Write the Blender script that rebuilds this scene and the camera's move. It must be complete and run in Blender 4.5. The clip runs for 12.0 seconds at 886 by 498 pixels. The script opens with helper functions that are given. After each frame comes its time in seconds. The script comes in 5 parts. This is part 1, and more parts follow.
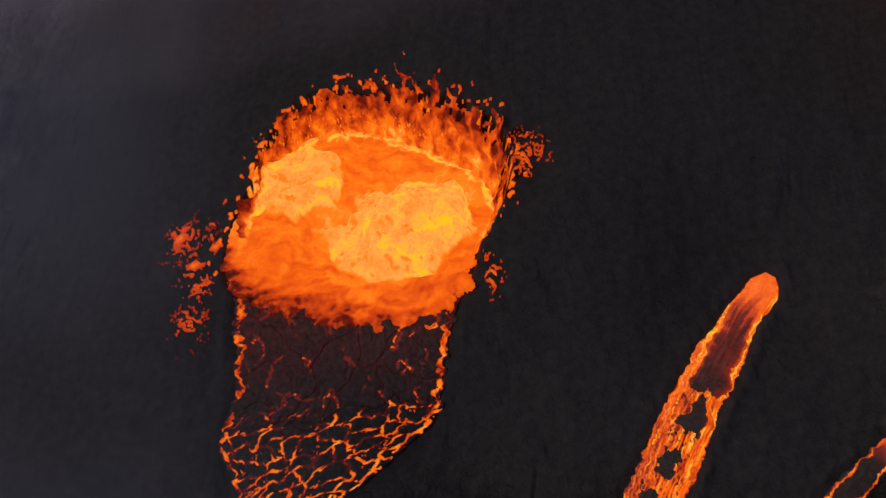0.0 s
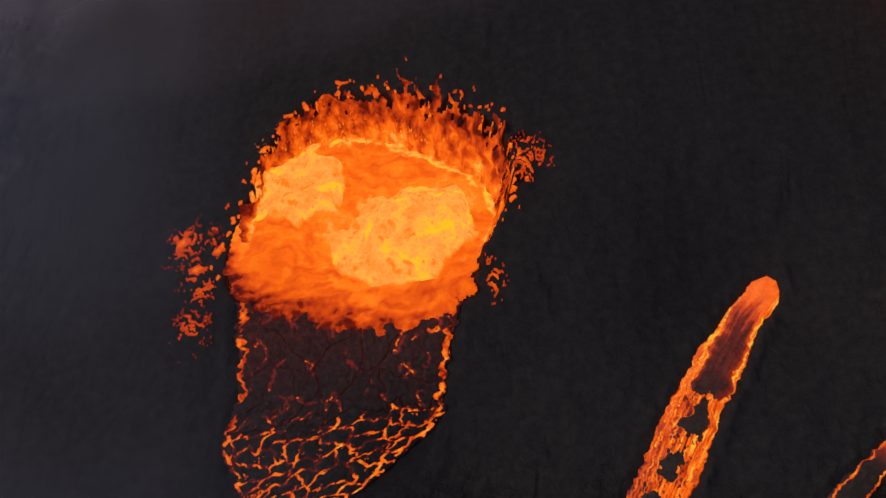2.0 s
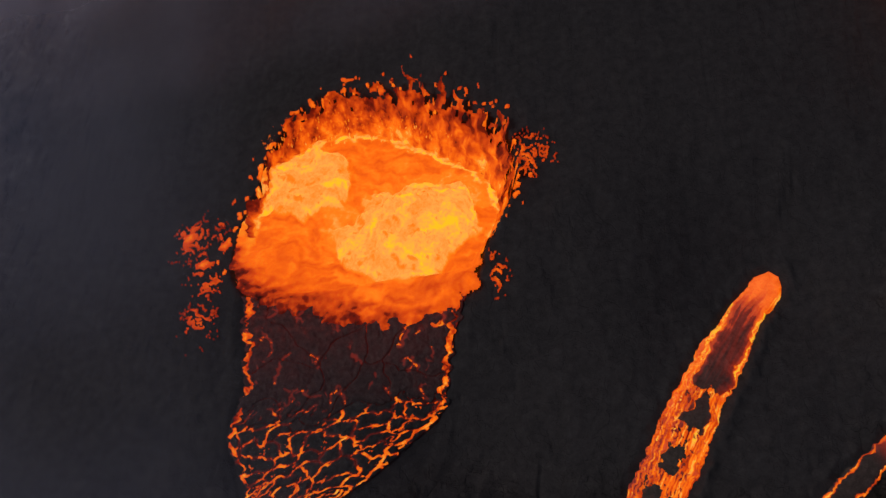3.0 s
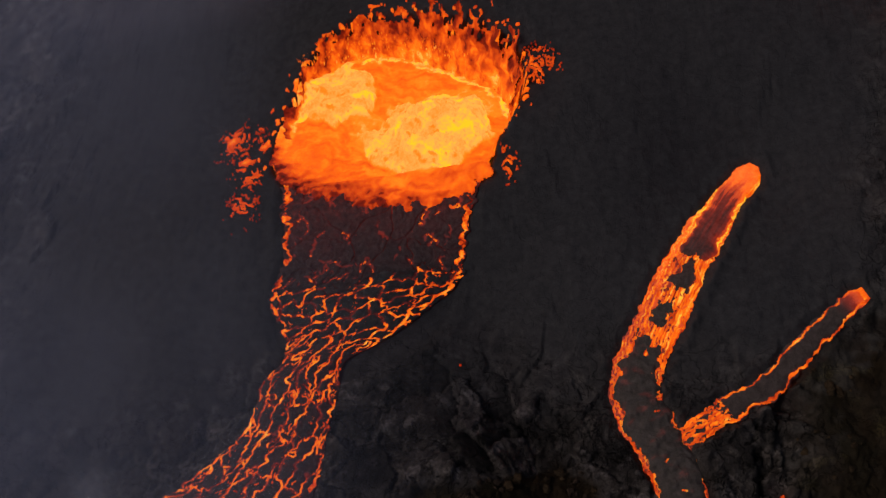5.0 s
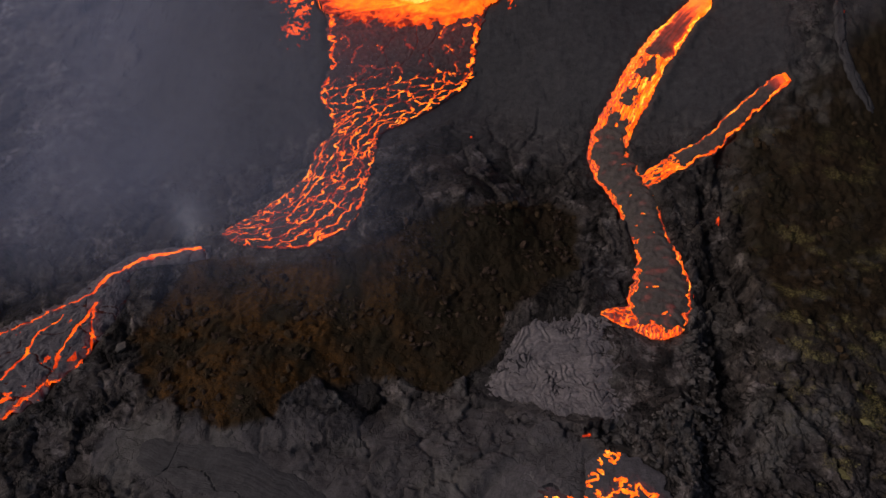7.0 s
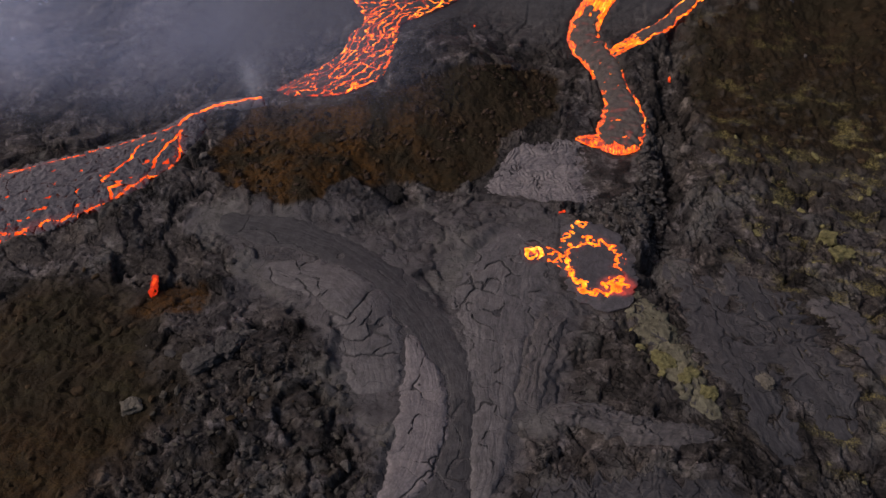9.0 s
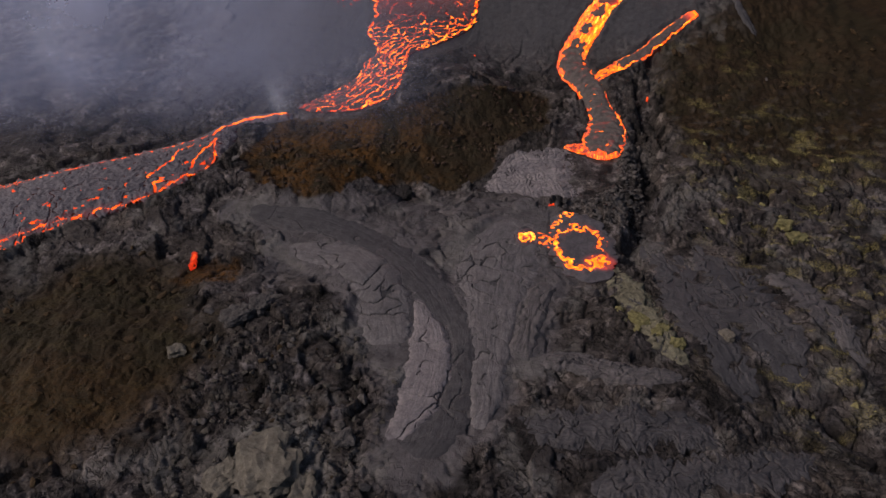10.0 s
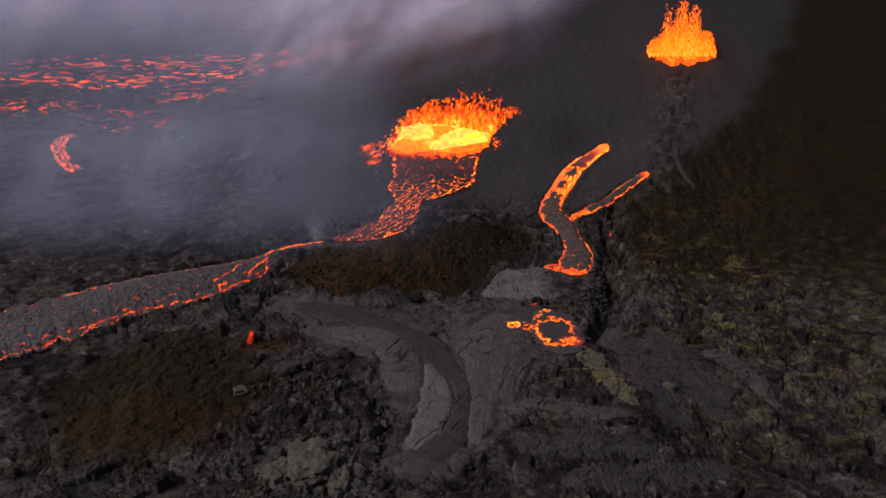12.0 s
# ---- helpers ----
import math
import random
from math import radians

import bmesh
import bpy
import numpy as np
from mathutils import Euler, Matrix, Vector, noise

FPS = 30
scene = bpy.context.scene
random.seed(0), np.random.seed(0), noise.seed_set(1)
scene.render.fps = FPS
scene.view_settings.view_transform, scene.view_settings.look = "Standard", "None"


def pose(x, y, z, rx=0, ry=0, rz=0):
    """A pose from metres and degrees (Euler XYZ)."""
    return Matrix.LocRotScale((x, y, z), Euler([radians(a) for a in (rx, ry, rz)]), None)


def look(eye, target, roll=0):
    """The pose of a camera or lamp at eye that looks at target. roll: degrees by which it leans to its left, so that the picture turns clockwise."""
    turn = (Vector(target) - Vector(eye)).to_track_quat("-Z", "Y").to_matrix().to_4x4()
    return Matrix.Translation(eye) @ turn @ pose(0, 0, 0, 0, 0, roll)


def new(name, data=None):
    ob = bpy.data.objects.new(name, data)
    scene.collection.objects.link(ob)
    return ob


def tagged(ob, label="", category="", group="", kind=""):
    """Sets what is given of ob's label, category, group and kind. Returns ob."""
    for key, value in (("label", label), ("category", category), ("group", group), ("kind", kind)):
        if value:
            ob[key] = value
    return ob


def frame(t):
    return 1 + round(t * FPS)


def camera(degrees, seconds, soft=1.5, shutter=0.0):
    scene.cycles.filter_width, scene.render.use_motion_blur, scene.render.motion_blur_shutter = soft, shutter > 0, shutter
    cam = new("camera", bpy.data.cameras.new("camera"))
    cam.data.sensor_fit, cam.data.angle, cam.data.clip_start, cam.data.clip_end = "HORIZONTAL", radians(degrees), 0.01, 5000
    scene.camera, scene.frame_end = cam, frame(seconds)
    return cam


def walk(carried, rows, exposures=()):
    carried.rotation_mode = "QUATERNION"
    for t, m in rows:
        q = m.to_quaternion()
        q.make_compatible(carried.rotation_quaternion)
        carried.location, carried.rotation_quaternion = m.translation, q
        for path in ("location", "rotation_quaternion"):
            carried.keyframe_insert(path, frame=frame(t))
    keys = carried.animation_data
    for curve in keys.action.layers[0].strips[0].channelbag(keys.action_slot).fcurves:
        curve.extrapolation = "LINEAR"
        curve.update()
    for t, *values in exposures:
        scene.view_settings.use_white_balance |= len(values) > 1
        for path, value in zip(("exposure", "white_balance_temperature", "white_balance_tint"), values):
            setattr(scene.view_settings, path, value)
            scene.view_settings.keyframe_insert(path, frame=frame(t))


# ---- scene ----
cam = camera(58.40, 12.0)
PATH = [
    (0.0, (3.80, 89.63, 46.52), (5.47, 129.55, 1.75), 0.15),
    (0.5, (3.64, 89.42, 46.45), (5.45, 129.61, 1.93), 0.27),
    (1.0, (3.62, 89.32, 46.44), (5.41, 129.62, 2.03), 0.25),
    (1.5, (3.53, 89.10, 46.32), (5.37, 129.68, 2.16), 0.27),
    (2.0, (3.48, 89.18, 46.36), (5.37, 129.70, 2.15), 0.35),
    (2.5, (3.61, 89.24, 46.43), (5.36, 129.66, 2.12), 0.11),
    (2.7, (3.67, 89.10, 46.49), (5.25, 129.56, 2.21), 0.02),
    (4.3, (3.75, 83.69, 46.06), (4.35, 124.61, 2.18), -0.84),
    (4.5, (3.50, 82.34, 45.80), (4.14, 123.36, 2.02), -0.71),
    (5.0, (2.82, 78.17, 45.44), (3.47, 119.35, 1.80), -0.41),
    (5.5, (2.32, 73.93, 45.43), (2.89, 114.86, 1.56), -0.33),
    (6.0, (2.06, 68.54, 45.18), (2.46, 109.39, 1.23), -0.35),
    (6.5, (1.72, 62.98, 44.87), (2.18, 103.84, 0.93), -0.21),
    (7.0, (1.36, 56.77, 44.50), (1.89, 97.67, 0.60), -0.11),
    (7.5, (0.79, 50.95, 44.07), (1.62, 91.93, 0.25), 0.25),
    (7.7, (0.55, 48.44, 43.76), (1.51, 89.58, 0.10), 0.37),
    (9.3, (0.66, 29.98, 42.75), (0.82, 74.22, 2.23), -0.16),
    (9.5, (0.57, 27.78, 42.82), (0.72, 72.69, 3.03), -0.14),
    (10.0, (0.34, 22.17, 42.82), (0.54, 69.11, 5.45), 0.08),
    (10.5, (0.17, 16.85, 42.87), (0.37, 65.80, 8.17), 0.20),
    (11.0, (0.09, 11.15, 42.85), (0.25, 62.27, 11.44), 0.26),
    (11.5, (0.01, 5.78, 42.86), (0.14, 58.91, 14.98), 0.38),
    (12.0, (0.00, 0.00, 43.00), (-0.00, 55.02, 19.08), 0.51),
]
EXPOSURES = [(t, stops, 6500, 15) for t, stops in [(0.0, -1.4), (2.7, -1.4), (4.5, -1.25), (5.5, -1.15), (6.5, -0.85), (7.0, -0.33), (7.5, -0.05), (9.3, 0.45), (10.0, 0.48), (10.5, 0.36), (11.0, 0.14), (11.5, 0.14), (12.0, -0.18)]]
walk(cam, [(t, look(e, g, r)) for t, e, g, r in PATH], EXPOSURES)

# ---------------- sky and light ----------------
world = bpy.data.worlds.new("overcast_sky")
scene.world = world
world.use_nodes = True
wn = world.node_tree
wn.nodes.clear()
w_out, w_bg, w_sky = (wn.nodes.new(k) for k in ("ShaderNodeOutputWorld", "ShaderNodeBackground", "ShaderNodeTexSky"))
w_sky.sky_type = "NISHITA"
w_sky.sun_disc = False
w_sky.sun_elevation, w_sky.sun_rotation = radians(38), radians(-70)
w_sky.air_density, w_sky.dust_density = 1.0, 4.0
w_bg.inputs["Strength"].default_value = 0.052
wn.links.new(w_sky.outputs[0], w_bg.inputs[0])
wn.links.new(w_bg.outputs[0], w_out.inputs[0])
sun = new("sun", bpy.data.lights.new("sun", "SUN"))
sun.data.energy, sun.data.angle, sun.data.color = 1.35, radians(14), (1.0, 0.95, 0.9)
sun.matrix_world = look((-60, 30, 60), (0, 60, 0))
LAVA_GLOW = 2.6


# ---------------- noise ----------------
def hashed(ix, iy, seed):
    n = (ix.astype(np.int64) * 374761393 + iy.astype(np.int64) * 668265263 + seed * 1442695041) & 0xFFFFFFFF
    n = ((n ^ (n >> 13)) * 1274126177) & 0xFFFFFFFF
    n = ((n ^ (n >> 16)) * 2246822519) & 0xFFFFFFFF
    return ((n ^ (n >> 15)) & 0xFFFFFF) / float(0x1000000)


def grain(x, y, seed=0):
    """Gradient noise, about -0.7 to 0.7."""
    ix, iy = np.floor(x), np.floor(y)
    fx, fy = x - ix, y - iy
    u, v = fx * fx * fx * (fx * (fx * 6 - 15) + 10), fy * fy * fy * (fy * (fy * 6 - 15) + 10)
    total = 0
    for cx in (0, 1):
        for cy in (0, 1):
            a = hashed(ix + cx, iy + cy, seed) * 6.2832
            d = np.cos(a) * (fx - cx) + np.sin(a) * (fy - cy)
            total = total + d * (u if cx else 1 - u) * (v if cy else 1 - v)
    return total


def fbm(x, y, seed=0, octaves=4):
    total, gain, scale = 0, 1.0, 1.0
    for k in range(octaves):
        total = total + gain * grain(x * scale, y * scale, seed + 17 * k)
        gain, scale = gain * 0.5, scale * 2.03
    return total


def cells(x, y, seed=0):
    """Voronoi cells: the distances to the nearest and second seeds, the way to the nearest, and its number."""
    ix, iy = np.floor(x), np.floor(y)
    f1, f2 = np.full(x.shape, 9.0), np.full(x.shape, 9.0)
    dx, dy, who = np.zeros(x.shape), np.zeros(x.shape), np.zeros(x.shape)
    for cx in (-1, 0, 1):
        for cy in (-1, 0, 1):
            a, b = ix + cx, iy + cy
            px, py = a + 0.1 + 0.8 * hashed(a, b, seed), b + 0.1 + 0.8 * hashed(a, b, seed + 5)
            d = np.hypot(x - px, y - py)
            near = d < f1
            f2 = np.where(near, f1, np.minimum(f2, d))
            dx, dy, who = np.where(near, x - px, dx), np.where(near, y - py, dy), np.where(near, hashed(a, b, seed + 9), who)
            f1 = np.where(near, d, f1)
    return f1, f2, dx, dy, who


def plates(x, y, size, tilt, seed):
    """Broken slabs: each cell is a plane with a tilt and a height of its own, with a cleft round it."""
    f1, f2, dx, dy, who = cells(x / size, y / size, seed)
    a = who * 61.0
    z = (dx * np.cos(a) + dy * np.sin(a)) * size * tilt + (np.mod(who * 37, 1) - 0.5) * size * tilt * 1.3
    return z - size * 0.16 * (1 - smooth(0.0, 0.16, f2 - f1)), f2 - f1, who


# ---------------- materials ----------------
def nodes_of(name):
    m = bpy.data.materials.new(name)
    m.use_nodes = True
    t = m.node_tree
    t.nodes.clear()
    out, bsdf = t.nodes.new("ShaderNodeOutputMaterial"), t.nodes.new("ShaderNodeBsdfPrincipled")
    t.links.new(bsdf.outputs[0], out.inputs[0])
    return m, t, bsdf


def put(t, kind, **inputs):
    n = t.nodes.new(kind)
    for k, v in inputs.items():
        socket = n.inputs[int(k[1:])] if k[0] == "i" and k[1:].isdigit() else n.inputs[k]
        if isinstance(v, bpy.types.NodeSocket):
            t.links.new(v, socket)
        else:
            socket.default_value = v
    return n


def tex(t, scale, detail=5.0, rough=0.55, where=None):
    where = where or put(t, "ShaderNodeTexCoord").outputs["Object"]
    return put(t, "ShaderNodeTexNoise", Vector=where, Scale=scale, Detail=detail, Roughness=rough).outputs[0]


def maths(t, op, a, b=0.0, clamp=False):
    n = put(t, "ShaderNodeMath", i0=a, i1=b)
    n.operation, n.use_clamp = op, clamp
    return n.outputs[0]


def ramp(t, value, *stops):
    n = put(t, "ShaderNodeValToRGB", Fac=value)
    e = n.color_ramp.elements
    while len(e) < len(stops):
        e.new(0.5)
    for el, (p, c) in zip(e, stops):
        el.position, el.color = p, (c, c, c, 1) if isinstance(c, float) else (*c, 1)
    return n.outputs[0]


def blend(t, fac, a, b, how="MIX"):
    n = t.nodes.new("ShaderNodeMix")
    n.data_type, n.blend_type = "RGBA", how
    for socket, v in ((n.inputs[0], fac), (n.inputs[6], a), (n.inputs[7], b)):
        if isinstance(v, bpy.types.NodeSocket):
            t.links.new(v, socket)
        else:
            socket.default_value = v if isinstance(v, float) else (*v, 1)
    return n.outputs[2]


def attribute(t, name):
    n = t.nodes.new("ShaderNodeAttribute")
    n.attribute_name = name
    return n


def relief(t, bsdf, height, strength, distance):
    b = put(t, "ShaderNodeBump", Height=height, Strength=strength, Distance=distance)
    t.links.new(b.outputs[0], bsdf.inputs["Normal"])


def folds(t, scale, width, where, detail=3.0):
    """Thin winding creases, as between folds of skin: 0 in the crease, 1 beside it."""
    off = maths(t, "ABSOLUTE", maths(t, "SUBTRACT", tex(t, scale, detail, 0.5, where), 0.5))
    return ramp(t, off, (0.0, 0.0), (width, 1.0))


def warped(t, amount, scale):
    where = put(t, "ShaderNodeTexCoord").outputs["Object"]
    n = put(t, "ShaderNodeTexNoise", Vector=where, Scale=scale, Detail=4.0)
    shift = put(t, "ShaderNodeVectorMath", i0=n.outputs["Color"], i1=(0.5, 0.5, 0.5))
    shift.operation = "SUBTRACT"
    grown = put(t, "ShaderNodeVectorMath", i0=shift.outputs[0])
    grown.operation = "SCALE"
    grown.inputs["Scale"].default_value = amount
    return put(t, "ShaderNodeVectorMath", i0=where, i1=grown.outputs[0]).outputs[0]


def ground_material():
    """Cinders, grey crust, brown scoria and sulphur, by the masks that the sheet carries."""
    m, t, bsdf = nodes_of("volcanic_ground")
    zones_a, zones_c = attribute(t, "zones"), attribute(t, "zones_b")
    mask = put(t, "ShaderNodeSeparateColor", Color=zones_a.outputs["Color"])
    extra = put(t, "ShaderNodeSeparateColor", Color=zones_c.outputs["Color"])
    tone, drawn = zones_a.outputs["Alpha"], zones_c.outputs["Alpha"]
    bent = warped(t, 1.1, 0.7)
    big, mid, fine = tex(t, 0.25, 6), tex(t, 1.7, 8, 0.65), tex(t, 9.0, 6, 0.6)
    patchy = tex(t, 0.8, 6, 0.7, bent)
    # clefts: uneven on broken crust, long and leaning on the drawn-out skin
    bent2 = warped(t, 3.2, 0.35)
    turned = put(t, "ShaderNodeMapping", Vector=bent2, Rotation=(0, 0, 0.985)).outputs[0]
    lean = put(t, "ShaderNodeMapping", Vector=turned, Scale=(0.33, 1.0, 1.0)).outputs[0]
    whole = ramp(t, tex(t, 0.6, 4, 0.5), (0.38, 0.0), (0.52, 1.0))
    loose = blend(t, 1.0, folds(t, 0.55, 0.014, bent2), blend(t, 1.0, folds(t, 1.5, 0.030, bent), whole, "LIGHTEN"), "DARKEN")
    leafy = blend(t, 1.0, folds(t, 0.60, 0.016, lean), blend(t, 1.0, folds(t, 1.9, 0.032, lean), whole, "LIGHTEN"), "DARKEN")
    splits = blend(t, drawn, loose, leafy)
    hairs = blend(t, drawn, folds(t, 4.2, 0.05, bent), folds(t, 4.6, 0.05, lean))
    wave = put(t, "ShaderNodeTexWave", Vector=lean, Scale=0.55, Distortion=11.0, Detail=3.0, **{"Detail Scale": 0.7})
    wave.wave_profile = "SIN"
    ropes = ramp(t, wave.outputs[1], (0.0, 0.0), (0.22, 0.75), (1.0, 1.0))
    grey = blend(t, ramp(t, mid, (0.32, 0.0), (0.68, 1.0)), (0.021, 0.0183, 0.0175), (0.050, 0.0435, 0.041))
    grey = blend(t, ramp(t, patchy, (0.52, 0.0), (0.66, 0.7)), grey, (0.140, 0.126, 0.122))
    grey = blend(t, 1.0, grey, blend(t, tone, (0.46, 0.45, 0.44), (1.95, 1.9, 1.86)), "MULTIPLY")
    tint = ramp(t, tex(t, 0.16, 5, 0.6), (0.35, 0.0), (0.65, 1.0))
    grey = blend(t, 1.0, grey, blend(t, tint, (1.07, 1.0, 0.93), (0.99, 0.98, 1.04)), "MULTIPLY")
    brown = blend(t, ramp(t, mid, (0.3, 0.0), (0.7, 1.0)), (0.013, 0.0078, 0.0040), (0.036, 0.0215, 0.0100))
    brown = blend(t, ramp(t, big, (0.38, 0.0), (0.6, 0.9)), brown, (0.020, 0.0145, 0.0068))
    brown = blend(t, ramp(t, patchy, (0.6, 0.0), (0.75, 0.5)), brown, (0.050, 0.036, 0.016))
    pale = blend(t, ramp(t, mid, (0.3, 0.0), (0.7, 1.0)), (0.075, 0.067, 0.062), (0.18, 0.163, 0.15))
    yellow = blend(t, ramp(t, fine, (0.35, 0.0), (0.65, 1.0)), (0.085, 0.068, 0.024), (0.21, 0.170, 0.060))
    cinder = blend(t, ramp(t, mid, (0.3, 0.0), (0.7, 1.0)), (0.036, 0.034, 0.0365), (0.062, 0.058, 0.062))
    cinder = blend(t, ramp(t, patchy, (0.56, 0.0), (0.7, 0.5)), cinder, (0.072, 0.067, 0.071))
    rust = blend(t, ramp(t, fine, (0.35, 0.0), (0.65, 1.0)), (0.045, 0.020, 0.0045), (0.105, 0.045, 0.009))
    skin = blend(t, ramp(t, patchy, (0.35, 0.0), (0.65, 1.0)), (0.052, 0.045, 0.046), (0.100, 0.088, 0.089))
    c = blend(t, extra.outputs[0], grey, cinder)
    c = blend(t, extra.outputs[2], c, skin)
    c = blend(t, mask.outputs[0], c, brown)
    c = blend(t, mask.outputs[2], c, pale)
    c = blend(t, maths(t, "MULTIPLY", mask.outputs[1], ramp(t, fine, (0.38, 0.0), (0.60, 1.0))), c, yellow)
    c = blend(t, maths(t, "MULTIPLY", extra.outputs[1], ramp(t, mid, (0.35, 0.2), (0.6, 1.0))), c, rust)
    c = blend(t, 0.5, c, blend(t, ramp(t, fine, (0.3, 0.0), (0.7, 1.0)), (0.7, 0.7, 0.7), (1.25, 1.25, 1.25)), "MULTIPLY")
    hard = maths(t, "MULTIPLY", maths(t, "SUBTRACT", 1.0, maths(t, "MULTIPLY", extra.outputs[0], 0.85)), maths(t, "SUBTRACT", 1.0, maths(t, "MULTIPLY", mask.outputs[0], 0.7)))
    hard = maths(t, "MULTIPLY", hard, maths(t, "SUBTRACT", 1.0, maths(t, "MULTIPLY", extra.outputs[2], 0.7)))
    # the clefts' shade, painted into the colour: creases and hairlines are darkened
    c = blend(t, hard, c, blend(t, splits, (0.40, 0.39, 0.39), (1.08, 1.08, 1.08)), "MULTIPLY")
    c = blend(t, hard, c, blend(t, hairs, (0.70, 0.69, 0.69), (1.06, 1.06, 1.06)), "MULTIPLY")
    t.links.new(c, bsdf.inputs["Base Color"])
    bsdf.inputs["Roughness"].default_value = 0.7
    bsdf.inputs["Specular IOR Level"].default_value = 0.12
    high = maths(t, "ADD", maths(t, "MULTIPLY", mid, 0.5), maths(t, "MULTIPLY", fine, 0.16))
    cut = maths(t, "ADD", maths(t, "ADD", maths(t, "MULTIPLY", splits, 0.62), maths(t, "MULTIPLY", hairs, 0.14)), maths(t, "MULTIPLY", ropes, maths(t, "ADD", 0.08, maths(t, "MULTIPLY", drawn, 0.40))))
    high = maths(t, "ADD", maths(t, "MULTIPLY", high, maths(t, "SUBTRACT", 1.0, maths(t, "MULTIPLY", extra.outputs[0], 0.6))), maths(t, "MULTIPLY", cut, hard))
    relief(t, bsdf, high, 1.0, 0.21)
    return m


def lava_material(name, dark, light, scale=3.0, bump=0.12, glow=LAVA_GLOW, rough=0.7, mottle=0.0, lanes=False, specks=0.35, gloss=0.3):
    """Crust and melt in one: what the attribute "hotness" makes hot gives off light, the rest is dark rock."""
    m, t, bsdf = nodes_of(name)
    heat = attribute(t, "hotness").outputs["Fac"]
    mid, fine = tex(t, scale, 7, 0.65), tex(t, scale * 5, 5, 0.6)
    each = put(t, "ShaderNodeObjectInfo").outputs["Random"]
    c = blend(t, ramp(t, mid, (0.3, 0.0), (0.7, 1.0)), dark, light)
    c = blend(t, 0.6, c, blend(t, ramp(t, fine, (0.3, 0.0), (0.7, 1.0)), (0.6, 0.6, 0.6), (1.35, 1.35, 1.35)), "MULTIPLY")
    c = blend(t, 0.5, c, blend(t, each, (0.75, 0.75, 0.78), (1.3, 1.28, 1.25)), "MULTIPLY")
    t.links.new(c, bsdf.inputs["Base Color"])
    bsdf.inputs["Roughness"].default_value = rough
    bsdf.inputs["Specular IOR Level"].default_value = gloss
    h = maths(t, "ADD", heat, maths(t, "MULTIPLY", maths(t, "SUBTRACT", mid, 0.5), maths(t, "MULTIPLY", heat, 0.5 + mottle)))
    h = maths(t, "ADD", h, maths(t, "MULTIPLY", maths(t, "SUBTRACT", fine, 0.5), maths(t, "MULTIPLY", heat, specks)), True)
    col = ramp(t, h, (0.0, (0.0, 0.0, 0.0)), (0.12, (0.020, 0.0012, 0.0008)), (0.35, (0.19, 0.0095, 0.0022)), (0.55, (0.66, 0.060, 0.0030)),
               (0.72, (1.0, 0.145, 0.0040)), (0.84, (1.0, 0.23, 0.009)), (0.92, (1.0, 0.37, 0.06)), (1.0, (1.0, 0.55, 0.012)))
    t.links.new(col, bsdf.inputs["Emission Color"])
    bsdf.inputs["Emission Strength"].default_value = glow
    high = maths(t, "ADD", mid, maths(t, "MULTIPLY", fine, 0.4))
    if lanes:
        run = put(t, "ShaderNodeCombineXYZ", X=maths(t, "MULTIPLY", attribute(t, "lane").outputs["Fac"], 5.0), Y=maths(t, "MULTIPLY", attribute(t, "way").outputs["Fac"], 0.35))
        lines = tex(t, 1.0, 5.0, 0.6, run.outputs[0])
        high = maths(t, "ADD", maths(t, "MULTIPLY", high, 0.5), maths(t, "MULTIPLY", lines, 0.8))
        c = blend(t, 0.7, c, blend(t, ramp(t, lines, (0.3, 0.0), (0.7, 1.0)), (0.62, 0.61, 0.62), (1.30, 1.30, 1.28)), "MULTIPLY")
        t.links.new(c, bsdf.inputs["Base Color"])
    relief(t, bsdf, high, 1.0, bump)
    return m


def rock_material(name, dark, light, scale=2.0):
    m, t, bsdf = nodes_of(name)
    mid, fine = tex(t, scale, 7, 0.65), tex(t, scale * 6, 5, 0.6)
    c = blend(t, ramp(t, mid, (0.3, 0.0), (0.7, 1.0)), dark, light)
    c = blend(t, 0.6, c, blend(t, ramp(t, fine, (0.3, 0.0), (0.7, 1.0)), (0.6, 0.6, 0.6), (1.35, 1.35, 1.35)), "MULTIPLY")
    geo = t.nodes.new("ShaderNodeNewGeometry").outputs["Random Per Island"]
    c = blend(t, 0.7, c, blend(t, geo, (0.55, 0.55, 0.57), (1.45, 1.4, 1.35)), "MULTIPLY")
    t.links.new(c, bsdf.inputs["Base Color"])
    bsdf.inputs["Roughness"].default_value = 0.85
    bsdf.inputs["Specular IOR Level"].default_value = 0.15
    relief(t, bsdf, maths(t, "ADD", mid, maths(t, "MULTIPLY", fine, 0.4)), 0.8, 0.15)
    return m


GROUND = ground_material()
CRUST = lava_material("lava_crust", (0.030, 0.026, 0.027), (0.072, 0.066, 0.068))
CRUST_GREY = lava_material("grey_lava_crust", (0.075, 0.065, 0.072), (0.155, 0.136, 0.147), 2.2)
CRUST_SKIN = lava_material("skin_lava_crust", (0.052, 0.045, 0.049), (0.100, 0.087, 0.093), 1.6)
CRUST_BROWN = lava_material("brown_lava_crust", (0.055, 0.043, 0.038), (0.115, 0.092, 0.083), 2.6)
MELT = lava_material("melt", (0.02, 0.012, 0.009), (0.035, 0.02, 0.015), 2.2, 0.1, gloss=0.05)
LAKE = lava_material("molten_lake", (0.03, 0.016, 0.011), (0.045, 0.025, 0.018), 0.9, 0.3, mottle=-0.2, specks=0.16, gloss=0.05)
SLAB = lava_material("smooth_slab", (0.110, 0.094, 0.096), (0.190, 0.162, 0.165), 1.3, 0.09, lanes=True)
